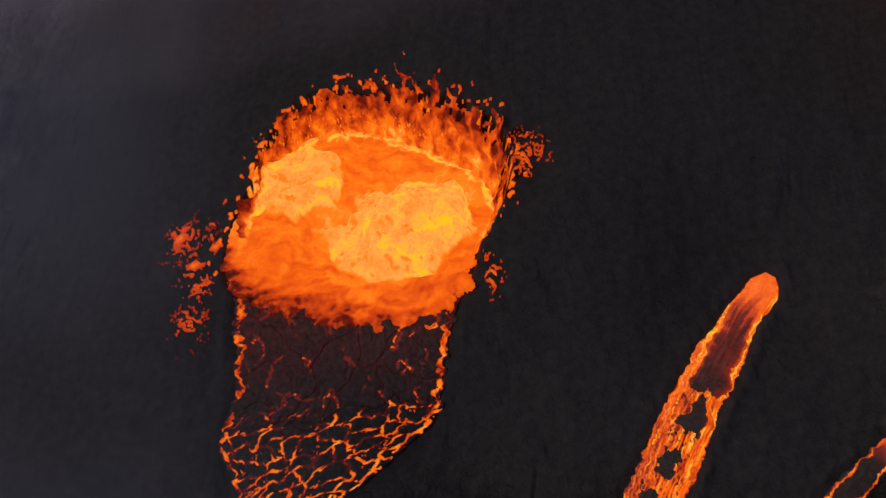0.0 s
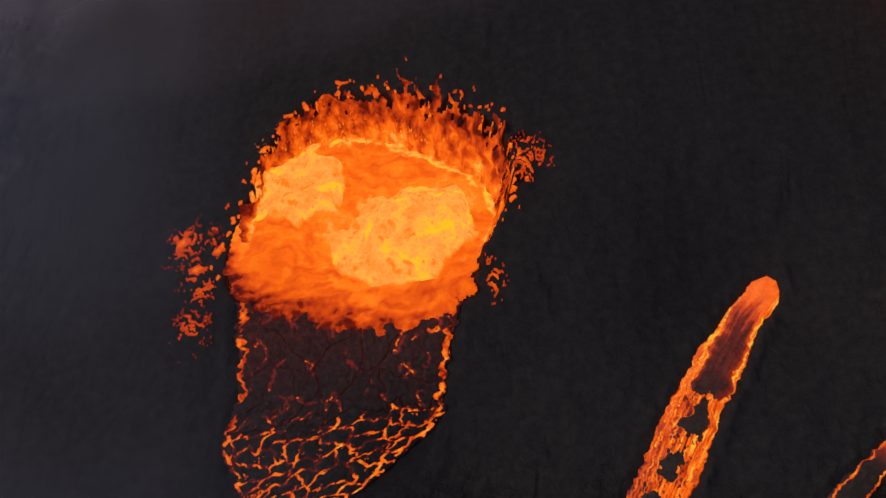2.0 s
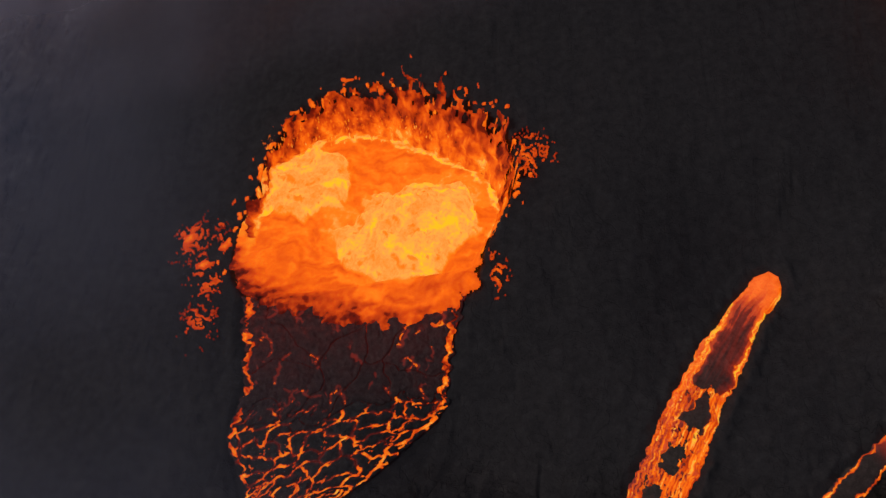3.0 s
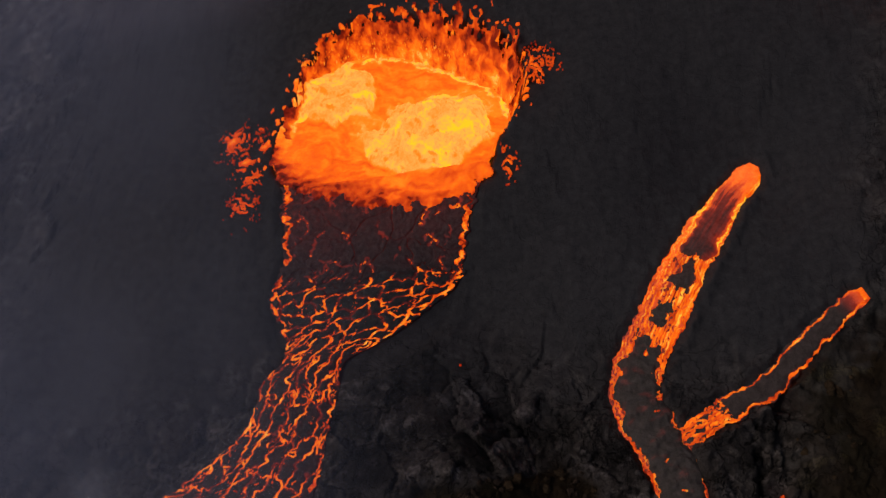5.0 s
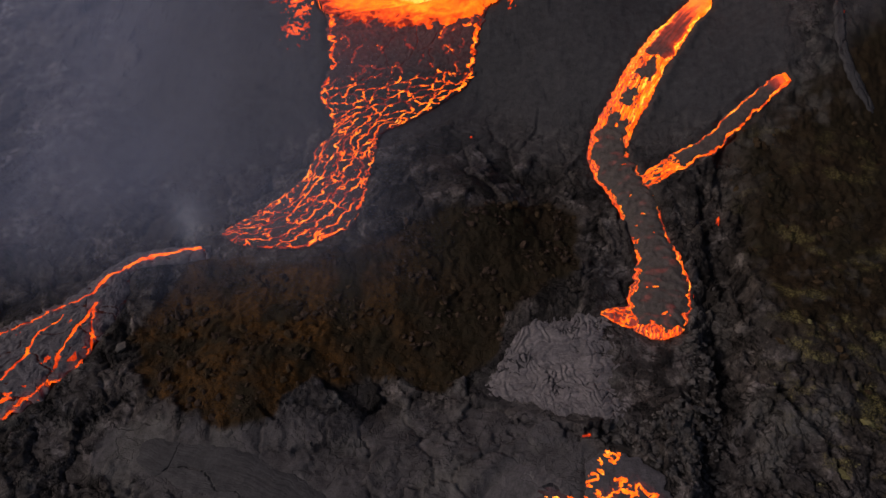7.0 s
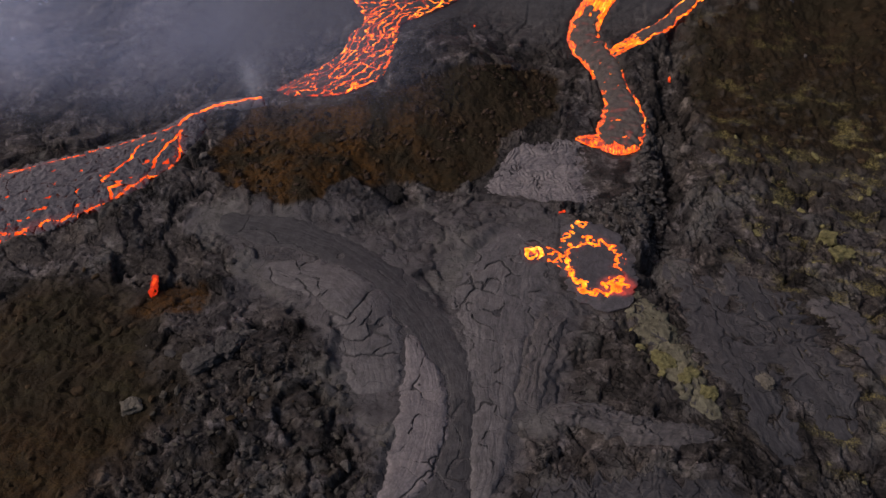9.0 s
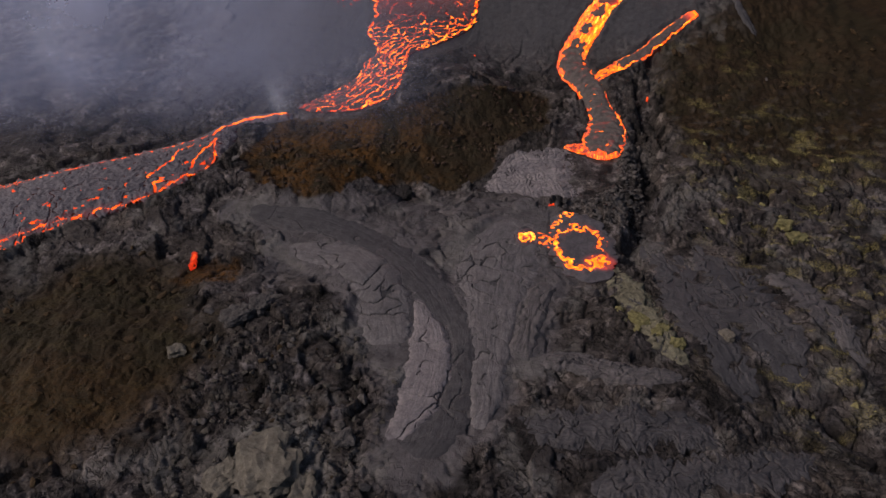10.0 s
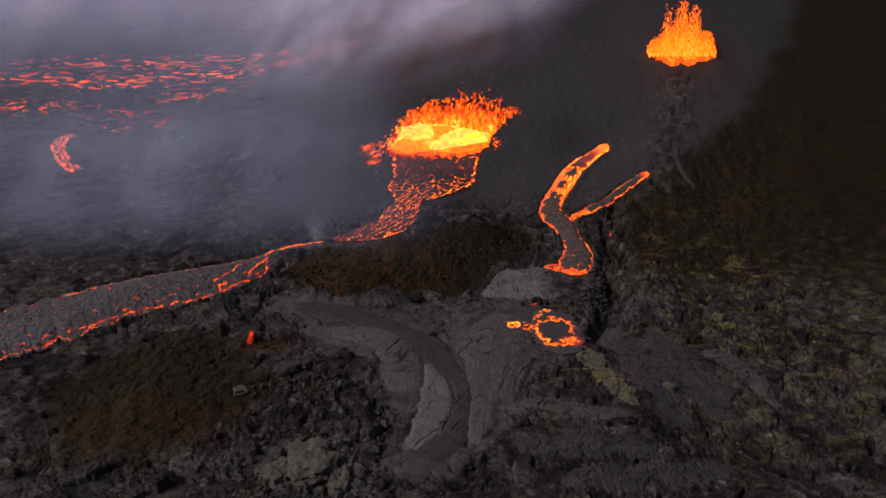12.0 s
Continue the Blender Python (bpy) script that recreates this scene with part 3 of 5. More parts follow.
def ground_height(x, y, masks=None, tone=None, leaves=None):
    """The ground with its relief; it is smoothed and sunk a little under flows, slabs and lake."""
    shape = x.shape
    x, y = x.ravel(), y.ravel()
    brown, yellow, pale, cinder, rust, skin = zones(x, y) if masks is None else [m.ravel() for m in masks]
    z = land(x, y)
    near = smooth(260, 90, np.hypot(x, y - 80)) * (0.2 + 0.8 * smooth(28, 45, y))
    bx, by = fbm(x / 2.5, y / 2.5, 41, 4), fbm(x / 2.5, y / 2.5, 42, 4)
    wx, wy = x + 1.0 * bx, y + 1.0 * by
    # folded skin: every cell has ropes that run its own way; on the right the cells are drawn out into long leaves
    drawn = smooth(0.45, 0.55, smooth(13, 20, x + 1.5 * bx) * smooth(97, 86, y + 2 * by) + 0.25 * fbm(x / 3, y / 3, 48, 3))
    sway_x, sway_y = 1.5 * fbm(x / 5, y / 5, 44, 3), 1.5 * fbm(x / 5, y / 5, 45, 3)
    along, off = 0.55 * (wx + sway_x) - 0.83 * (wy + sway_y), 0.83 * (wx + sway_x) + 0.55 * (wy + sway_y)
    lift_a, ropes_a, seam_a, who_a = folded(wx + sway_x, wy + sway_y, 3.0, 1.0, 40.0, 1, x, y)
    lift_b, ropes_b, seam_b, who_b = folded(along, off, 2.6, 2.0, 2.6, 6, x, y)
    lift, ropes, seam, who = (q * (1 - drawn) + p * drawn for q, p in ((lift_a, lift_b), (ropes_a, ropes_b), (seam_a, seam_b), (who_a, who_b)))
    skin_cells = 1.5 * lift + 0.19 * ropes - (0.26 + 0.34 * drawn) * (1 - smooth(0.0, 0.085, seam))
    mid, _, mid_who = plates(wx + 0.2 * by, wy, 1.25, 0.45, 2)
    leaf, _, leaf_who = plates(along / 2.2, off, 1.2, 0.32, 7)
    small, _, _ = plates(wx, wy, 0.4, 0.6, 3)
    ropy = smooth(4, 9, x) * smooth(69, 63, y) * smooth(44, 34, x)
    rub = smooth(1.1, 0.7, np.hypot((wx + 10) / 9.5, (wy - 57) / 11)) + smooth(1.1, 0.8, np.hypot((wx - 15.5) / 4.5, (wy - 83.5) / 5.5)) + smooth(0.22, 0.5, fbm(x / 4, y / 4, 49, 3)) * (1 - ropy)
    _, ditch = TRENCH.inside(x, y)
    rub = np.clip(rub + smooth(2.2, 0.6, ditch), 0, 1)
    rough = (1 - 0.9 * cinder) * (1 - 0.8 * brown) * (1 - 0.6 * skin)
    z = z + near * rough * (skin_cells * (1 - 0.3 * rub) + (0.75 * mid + 0.40 * small) * rub + 0.5 * leaf * drawn + 0.12 * mid * (1 - rub))
    if tone is not None:
        spot = np.mod(who_a * 77, 1) * (1 - drawn) + (0.6 * np.mod(who_b * 77, 1) + 0.4 * np.mod(leaf_who * 31, 1)) * drawn
        leaves[:] = drawn
        tone[:] = np.clip((spot * (1 - rub) + np.mod(mid_who * 43, 1) * rub) * (1 - 0.22 * ropy) + 0.5 * bx, 0, 1)
    z = z + near * skin * (0.25 * lift - 0.10 * (1 - smooth(0.0, 0.07, seam)) + 0.05 * np.sin(7 * (wx * 0.6 + wy * 0.8) + 5 * bx) * (0.5 + by))
    z = z + near * (0.38 * brown + 0.16 * cinder) * fbm(x / 1.4, y / 1.4, 50, 5) * 0.7 + 0.5 * fbm(x / 9, y / 9, 51, 3) * (1 - 0.4 * cinder)
    z = z + near * brown * (0.30 * np.maximum(small, -0.2) + 0.30 * mid * smooth(0.05, 0.4, fbm(x / 5, y / 5, 58, 3)))
    z = z + (1 - near) * 1.2 * fbm(x / 14, y / 14, 52, 4)
    z = z - 2.2 * bump(x, y, 28.1, 56.9, 1.1, 0.5, -55)
    _, gap = TRENCH.inside(x, y)
    z = z - 1.7 * smooth(1.3, -0.7, gap + 1.5 * fbm(x / 1.7, y / 1.7, 53, 4)) * smooth(-0.75, -0.2, fbm(x / 4, y / 5, 46, 2))
    calm, sink = np.zeros(x.shape), np.zeros(x.shape)
    for k, c in enumerate(FLOWS + SLABS):
        rel, gap = c.inside(x, y)
        wide = 0.5 if k < len(FLOWS) else 0.6
        calm = np.maximum(calm, smooth(wide, -0.3, gap + 0.5 * bx))
        sink = np.maximum(sink, smooth(0.05, -0.4, gap) * (1.0 if k < len(FLOWS) else 0.2))
        if k < len(FLOWS):
            z = z + (0.10 if k == 0 else 0.24) * np.exp(-((gap - 0.45) / 0.4) ** 2) * (0.6 + fbm(x * 1.2, y * 1.2, 54, 3))
    e = lake_edge(x, y)
    calm = np.maximum(calm, smooth(1.25, 1.02, e))
    base = land(x, y)
    z = z * (1 - calm) + base * calm - 0.12 * sink
    z = z - 7.5 * smooth(1.05, 0.96, e) * smooth(120, 125, y) - 1.5 * smooth(1.0, 0.85, e)
    return z.reshape(shape)


def spaced(lo, hi, step, far, grow_low, grow_high):
    """Even steps from lo to hi, and growing ones out to the horizon on either side."""
    left, right, a, b, s, q = [], [], lo, hi, step, step
    while a > -far:
        s *= grow_low
        a -= s
        left.append(a)
    while b < far:
        q *= grow_high
        b += q
        right.append(b)
    return np.concatenate([left[::-1], np.arange(lo, hi, step), [hi], right])


def build_ground():
    xs, ys = spaced(-34, 40, 0.115, 1500, 1.035, 1.035), spaced(48, 108, 0.115, 1600, 1.045, 1.022)
    x, y = np.meshgrid(xs, ys)
    masks = zones(x, y)
    tone, leaves = np.zeros(x.size), np.zeros(x.size)
    z = ground_height(x, y, masks, tone, leaves)
    points, faces = sheet(x, y, z)
    brown, yellow, pale, cinder, rust, skin = [np.clip(m.ravel(), 0, 1) for m in masks]
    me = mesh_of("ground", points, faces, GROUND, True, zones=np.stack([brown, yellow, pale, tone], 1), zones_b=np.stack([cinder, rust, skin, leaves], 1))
    return tagged(new("ground", me), "dark volcanic ground of cinders, broken crust and brown scoria", "ground", kind="structure")


build_ground()


# ---------------- flows of lava ----------------
def bed(x, y):
    """The smooth ground on which flows and slabs lie."""
    return land(x, y)


def joined(faces, on, count):
    """A number for each face, the same for all faces that hang together."""
    f = faces[on]
    mark = np.arange(count)
    while True:
        low = mark[f].min(1)
        after = mark.copy()
        for k in range(4):
            np.minimum.at(after, f[:, k], low)
        after = after[after]
        if (after == mark).all():
            break
        mark = after
    out = np.full(len(faces), -1)
    out[on] = mark[f[:, 0]]
    return out


def crusted(name, label, course, across, pattern, thick, crust, part_name="crust_plate", hot_label="glowing orange melt", limit=140, rim=0.07, category="lava flow", group=""):
    """A flow: a sheet of melt, and on it the plates of crust, each a piece of its own, with the melt showing between them.
    pattern gives, from the way along, the way across and the half width: which plate, whether it is crust, the heat of melt and crust, the relief."""
    x, y, u, v, w = course.grid(across)
    who, solid, melt_heat, crust_heat, up = pattern(x, y, u, v, w)
    arch = thick * (1 - np.abs(v) ** 3) * smooth(0, 0.8, u) * smooth(0, 0.8, course.length - u)
    z = bed(x, y) + arch
    base = thing(name, label, category, (float(course.x.mean()), float(course.y.mean()), float(z.mean())), group)
    mid = np.array(base.location)
    points, faces = sheet(x, y, z)
    # the melt wells up a little where the crust is open
    well = np.where(spread(~solid, 1), 0.75 * (rim + up), 0.0).ravel()
    child("melt", mesh_of("melt", points - mid + np.array([0, 0, 1.0]) * well[:, None], faces, MELT, True, hotness=melt_heat.ravel()), base, hot_label)
    top = points - mid + np.array([0, 0, 1.0]) * (rim + up.ravel())[:, None]
    solid, who, crust_heat = solid.ravel(), who.ravel(), crust_heat.ravel()
    one = who[faces]
    face_on = (solid[faces].sum(1) >= 3) & (one == one[:, :1]).all(1)
    face_who = joined(faces, face_on, len(points))
    ids, counts = np.unique(face_who[face_on], return_counts=True)
    order = ids[np.argsort(-counts)]
    rest = np.zeros(len(faces), bool)
    for k, i in enumerate(order):
        keep = face_on & (face_who == i)
        if k >= limit or keep.sum() < 6:
            rest |= keep
            continue
        p, f, hv = some(top, faces, keep, crust_heat)
        p, f, src = skirt(p, f, rim + 0.05)
        child(part_name, mesh_of(part_name, p, f, crust, True, hotness=hv[src]), base)
    if rest.any():
        p, f, hv = some(top, faces, rest, crust_heat)
        p, f, src = skirt(p, f, rim + 0.05)
        tagged(child("crust_rest", mesh_of("crust_rest", p, f, crust, True, hotness=hv[src]), base), kind="stuff")
    return base


def spread(mask, times=2):
    for _ in range(times):
        m = mask.copy()
        m[1:] |= mask[:-1]
        m[:-1] |= mask[1:]
        m[:, 1:] |= mask[:, :-1]
        m[:, :-1] |= mask[:, 1:]
        mask = m
    return mask


def net(u, v_m, size, stretch, seed, warp=0.5):
    a = u / (size * stretch) + warp * fbm(u / size / 1.3, v_m / size / 1.3, seed, 3)
    b = v_m / size + warp * fbm(u / size / 1.3, v_m / size / 1.3, seed + 1, 3)
    f1, f2, dx, dy, who = cells(a, b, seed + 2)
    return f2 - f1, who


def metric(q, x, y):
    """From a field that is 0 on a line: the distance to that line in metres."""
    hu, hv = (np.hypot(np.gradient(x, axis=k), np.gradient(y, axis=k)) for k in (0, 1))
    g = np.hypot(np.gradient(q, axis=0) / np.maximum(hu, 1e-4), np.gradient(q, axis=1) / np.maximum(hv, 1e-4))
    return np.abs(q) / np.maximum(g, 0.05)


def near_line(x, y, rows):
    """The distance of points from a broken line."""
    out = np.full(x.shape, 99.0)
    for (ax, ay), (bx, by) in zip(rows, rows[1:]):
        dx, dy = bx - ax, by - ay
        t = np.clip(((x - ax) * dx + (y - ay) * dy) / (dx * dx + dy * dy), 0, 1)
        out = np.minimum(out, np.hypot(x - ax - t * dx, y - ay - t * dy))
    return out


def cascade_pattern(x, y, u, v, w):
    vm = v * w
    n = CASCADE.length
    rag = fbm(u / 2, vm / 2, 68, 4)
    lower = smooth(11.0, 13.5, u + 1.2 * rag - 0.5 * v)
    across, who = net(u + 0.12 * vm, vm, 1.45, 0.62, 60, 0.75)
    along, who_low = net(u, vm, 0.95, 2.6, 64, 0.6)
    runs, _ = net(u - 0.5 * vm, vm + 0.3 * u, 1.5, 1.7, 50, 1.0)
    _, who_top = net(u, vm, 4.2, 1.0, 53, 0.8)
    early = smooth(8.6, 6.4, u + 1.8 * rag + 1.3 * v) > 0.5
    who = np.where(lower > 0.5, who_low, np.where(early, 20 + who_top, who))
    a = np.where(lower > 0.5, metric(along, x, y), np.where(early, metric(runs, x, y), metric(across, x, y)))
    fine, _ = net(u, vm, 0.55, 1.8, 62, 1.1)
    b = metric(fine, x, y)
    swell = fbm(u / 1.1, vm / 0.7, 66, 4)
    bar = smooth(0.5, 1.0, v) * smooth(5, 8, u) * smooth(14, 11, u)
    shelf = smooth(8.6, 6.4, u + 1.8 * rag + 1.3 * v)
    wide = np.clip(0.036 + 0.09 * swell + 0.04 * bar, 0.016 * (1 - shelf), 0.11) * (1 - 0.3 * smooth(n - 5, n, u)) * (1 - 0.35 * shelf)
    thin = np.clip(-0.015 + 0.010 * lower + 0.13 * fbm(u / 1.0, vm / 0.7, 69, 3), 0, 0.045) * (1 - shelf)
    some_a = (shelf < 0.5) | (fbm(u / 2.0, vm / 1.4, 74, 3) > 0.10)
    wob = 0.06 * fbm(u / 0.7, vm / 0.7, 76, 3)
    rim = (np.abs(np.abs(v) - 0.95 + wob) < (0.034 + 0.022 * smooth(9, 6, u) * (v < 0)) * np.clip(0.35 + 1.3 * fbm(u / 0.9, v, 77, 3), 0, 1)) & ((v < 0) | (fbm(u / 1.5, 3 + 0 * u, 78, 2) > -0.1)) & (np.abs(v) > 0.8)
    drip = (np.abs(x - 5.0 + 0.12 * (117.4 - y) + 0.5 * fbm(y / 0.8, 0 * y, 79, 3)) < 0.26 * np.clip(0.6 + 1.3 * fbm(y / 0.6, x / 0.6, 75, 3), 0, 1) * smooth(113.5, 116.5, y)) & (y < 118.5)
    open_ = ((a < wide) & some_a & (wide > 0.004)) | ((b < thin) & (thin > 0.004)) | rim | drip
    core = np.clip(1 - np.minimum(a / 0.10, b / 0.10), 0, 1)
    melt = np.clip(0.44 + 0.28 * core - 0.10 * smooth(n - 6, n, u) + 0.45 * swell + 0.10 * rim + 0.15 * drip - 0.06 * shelf + 0.08 * bar, 0, 0.90)
    melt = np.where(spread(open_, 1), np.where((b < thin) & (a > 0.12), np.minimum(melt, 0.48 + 0.3 * swell), melt), 0.15)
    top = smooth(7.5, 1.5, u + 1.6 * rag + 0.6 * v)
    crust = 0.09 * top * (1 + 0.9 * fbm(x * 1.6, y * 1.6, 72, 4)) + 0.03 * shelf + 0.20 * smooth(0.20, 0.02, a + 0.6 * (wide < 0.01) + 0.6 * (~some_a)) + 0.05 * lower * (0.6 + fbm(u, vm, 71, 3))
    up = 0.06 * fbm(x / 0.7, y / 0.7, 73, 4) + 0.05 * smooth(0, 0.3, a)
    return who, ~open_, melt, np.clip(crust, 0, 0.5), up


def tongue_pattern(x, y, u, v, w):
    vm = v * w
    n = TONGUE.length
    gap, who = net(u, vm, 0.27, 4.6, 80, 0.8)
    d = metric(gap, x, y)
    wob = 0.30 * fbm(u / 1.1, vm / 1.1, 82, 4)
    left, right = -v + wob, v + wob
    lw = np.interp(u, [0, 3, 5, 9, 12, 16, 20, 26, n], [0.62, 0.8, 1.1, 1.35, 1.3, 1.25, 0.98, 0.88, 1.0])
    rw = np.interp(u, [0, 3, 6, 9, 12, 16, 20, n], [0.82, 0.94, 0.88, 0.86, 1.2, 1.0, 0.84, 0.98])
    inner = np.maximum(np.maximum(left, 0) * lw, np.maximum(right, 0) * rw)
    wa, wb = 0.9 * fbm(u / 0.8, vm / 0.8, 81, 4), 0.9 * fbm(u / 0.8, vm / 0.8, 88, 4)
    hole = np.minimum(np.hypot((u - 11.0 + wa) / 0.85, (vm - 0.3 + 0.7 * wb) / 0.5), np.hypot((u - 13.5 + wb) / 0.7, (vm + 0.1 + 0.7 * wa) / 0.45))
    broken = smooth(9.2, 9.9, u + 1.4 * fbm(u / 0.7, vm / 0.7, 83, 3)) * smooth(16.4, 14.6, u + 1.8 * fbm(u, vm, 84, 3) - 0.8 * v)
    bottom = smooth(n - 1.7, n - 0.5, u + 1.0 * fbm(u / 0.8, vm / 0.8, 85, 3))
    core = (inner < 0.72 + 0.10 * smooth(14, 18, u)) & ((broken < 0.5) | (hole < 1.25)) & (bottom < 0.9)
    width = np.clip(0.018 + 0.09 * fbm(u * 0.9, vm * 2, 86, 3), 0.0, 0.07) + 0.02 * broken
    strand = d > width
    solid = core | (strand & (u > 2.4) & (inner < 1.3) & ((broken < 0.5) | (v < -0.1) | (d > 0.10)))
    who = np.where(core, 5.0, who)
    melt = np.clip(0.69 + 0.22 * fbm(u / 1.1, vm / 0.4, 89, 3) + 0.50 * fbm(u / 1.6, vm / 0.13, 94, 3) + 0.06 * smooth(5, 0, u), 0.30, 0.95)
    streak = fbm(u / 3.0, vm / 0.22, 90, 3)
    top = smooth(13.5, 2.0, u + 0.9 * np.abs(vm))
    crust = np.clip(0.52 * smooth(4.5, 0.0, u) + 0.30 * top + 0.26 * streak * top + 0.30 * smooth(0.35, 0.76, inner) * smooth(19, 8, u), 0, 0.68)
    crust = crust + 0.14 * smooth(0.15, 0.5, fbm(u * 1.6, vm * 0.8, 95, 3)) * smooth(13, 17, u) + (0.30 * smooth(0.12, 0.02, d) + 0.24 + 0.2 * streak) * (who != 5.0)
    ripple = np.sin(6.5 * (u - 0.9 * vm * vm / (w * w + 0.01) * 0.8 + 0.5 * fbm(u / 1.5, vm / 1.5, 91, 3))) * smooth(14, 17, u)
    seam = (ripple < -0.965) & (fbm(u * 0.9, vm * 0.9, 96, 3) > 0.36) & (who == 5.0)
    solid = solid & ~seam
    up = 0.06 * ripple * smooth(0.95, 0.4, np.abs(v)) + 0.05 * fbm(u * 1.2, vm * 2, 92, 3) + 0.05 * (1 - smooth(0.6, 0.75, inner))
    return who, solid, melt - 0.1 * seam, crust, up


def branch_pattern(x, y, u, v, w):
    vm = v * w
    gap, who = net(u, vm, 0.32, 3.0, 100, 0.6)
    d = metric(gap, x, y)
    n = BRANCH.length
    low = smooth(n - 4.2, n - 2.2, u)
    wob = 0.30 * fbm(u / 0.8, vm / 0.8, 102, 4)
    inner = np.abs(v) + wob - 0.14 * (v > 0) * np.clip(0.5 + fbm(u / 2, 0 * u, 105, 2), 0, 1)
    line = np.clip(0.055 + 0.16 * fbm(u / 0.9, v, 106, 3), 0.015, 0.12)
    solid = ((np.abs(inner - 0.78) > line) | ((d > 0.07) & (inner > 0.9))) & ~((low > 0.4) & (d < 0.05 + 0.03 * low))
    solid &= u > 0.4
    who = np.where(low > 0.4, who, 3.0 + (inner > 0.78))
    melt = np.clip(0.62 + 0.25 * fbm(u, vm, 103, 3) + 0.4 * fbm(u / 1.2, vm / 0.12, 107, 3), 0.3, 0.95)
    crust = 0.55 * smooth(2.4, 0.2, u) + 0.01 + 0.16 * smooth(0.25, 0.05, np.abs(inner - 0.78))
    return who, solid, melt, crust, 0.04 * fbm(u * 1.3, vm * 2, 104, 3)


def spur_pattern(x, y, u, v, w):
    gap, who = net(u, v * w, 0.4, 2.0, 110, 0.8)
    solid = (metric(gap, x, y) > 0.05 + 0.08 * fbm(u * 2, v * w * 2, 112, 2)) & (np.abs(v) < 0.9)
    return who, solid, np.clip(0.60 + 0.5 * fbm(u * 1.5, v * w * 3, 113, 3), 0.3, 0.9), 0.26 + 0.3 * fbm(u * 2, v * w * 2, 114, 2), 0.05 * fbm(u * 2, v * w * 2, 111, 2)


UPPER_EDGE = [(-16.2, 97.0), (-20.3, 96.4), (-22.1, 95.0), (-23.0, 93.1), (-27.3, 89.8), (-33.0, 86.6), (-37.1, 84.5), (-44.0, 80.4)]
LOWER_EDGE = [(-22.5, 91.9), (-21.7, 88.4), (-22.5, 86.2), (-23.9, 85.4), (-26.0, 82.5), (-29.2, 80.6), (-34.1, 78.2), (-40.0, 74.0)]
LANES = [[(-24.1, 91.0), (-25.5, 88.9), (-25.7, 86.5), (-27.2, 84.6)], [(-22.4, 91.9), (-23.2, 89.0), (-23.6, 86.7)], [(-25.4, 84.8), (-26.4, 83.8), (-25.7, 82.3)]]


def left_pattern(x, y, u, v, w):
    vm = v * w
    gap, who = net(u, vm, 3.4, 1.6, 120, 0.7)
    fine, _ = net(u, vm, 0.55, 1.6, 124, 0.5)
    wx, wy = x + 0.30 * fbm(x / 1.3, y / 1.3, 125, 3), y + 0.30 * fbm(x / 1.3, y / 1.3, 126, 3)
    pulse = np.clip(0.6 + 1.2 * fbm(u / 1.3, v * 2, 127, 3), 0, 1)
    head = smooth(13, 4, u)
    open_ = near_line(wx, wy, UPPER_EDGE) < (0.05 + 0.03 * pulse + 0.06 * head) * smooth(0.02, 0.3, pulse + 0.25 * (u < 24))
    open_ |= near_line(wx, wy, LOWER_EDGE) < (0.03 + 0.03 * pulse) * smooth(0.25, 0.45, pulse + 0.2 * smooth(24, 16, u))
    for k, rows in enumerate(LANES):
        open_ |= near_line(wx, wy, rows) < (0.06, 0.08, 0.06)[k] * (0.4 + 1.0 * pulse)
    far = smooth(22, 26, u)
    open_ |= (np.abs(np.abs(v) - 0.93 + 0.06 * fbm(u / 0.8, vm / 0.8, 133, 3)) < 0.012 * pulse) & (pulse > 0.45) & (far > 0.5)
    dots = (fbm(u * 0.9, vm * 2.2, 128, 3) > 0.61 - 0.10 * smooth(0, 0.8, v)) & (u > 12)
    halo = smooth(0.7, 0.1, near_line(wx, wy, LOWER_EDGE)) + smooth(0.6, 0.1, near_line(wx, wy, UPPER_EDGE))
    melt = np.where(dots, 0.38, np.clip(0.52 + 0.3 * fbm(u, vm, 129, 3) + 0.12 * head, 0, 0.85))
    up = 0.13 * fbm(u / 0.8, vm / 0.8, 130, 5) + 0.02 * smooth(0, 0.5, fine) + 0.07 * fbm(u / 0.35, vm / 0.28, 136, 3) + 0.05 * fbm(u / 1.2, vm / 0.25, 135, 3)
    open_ |= dots
    return who, ~open_, np.where(spread(open_), melt, 0.05), np.clip(0.14 * halo * (0.6 + fbm(u * 2, vm * 2, 134, 2)), 0, 0.2), up


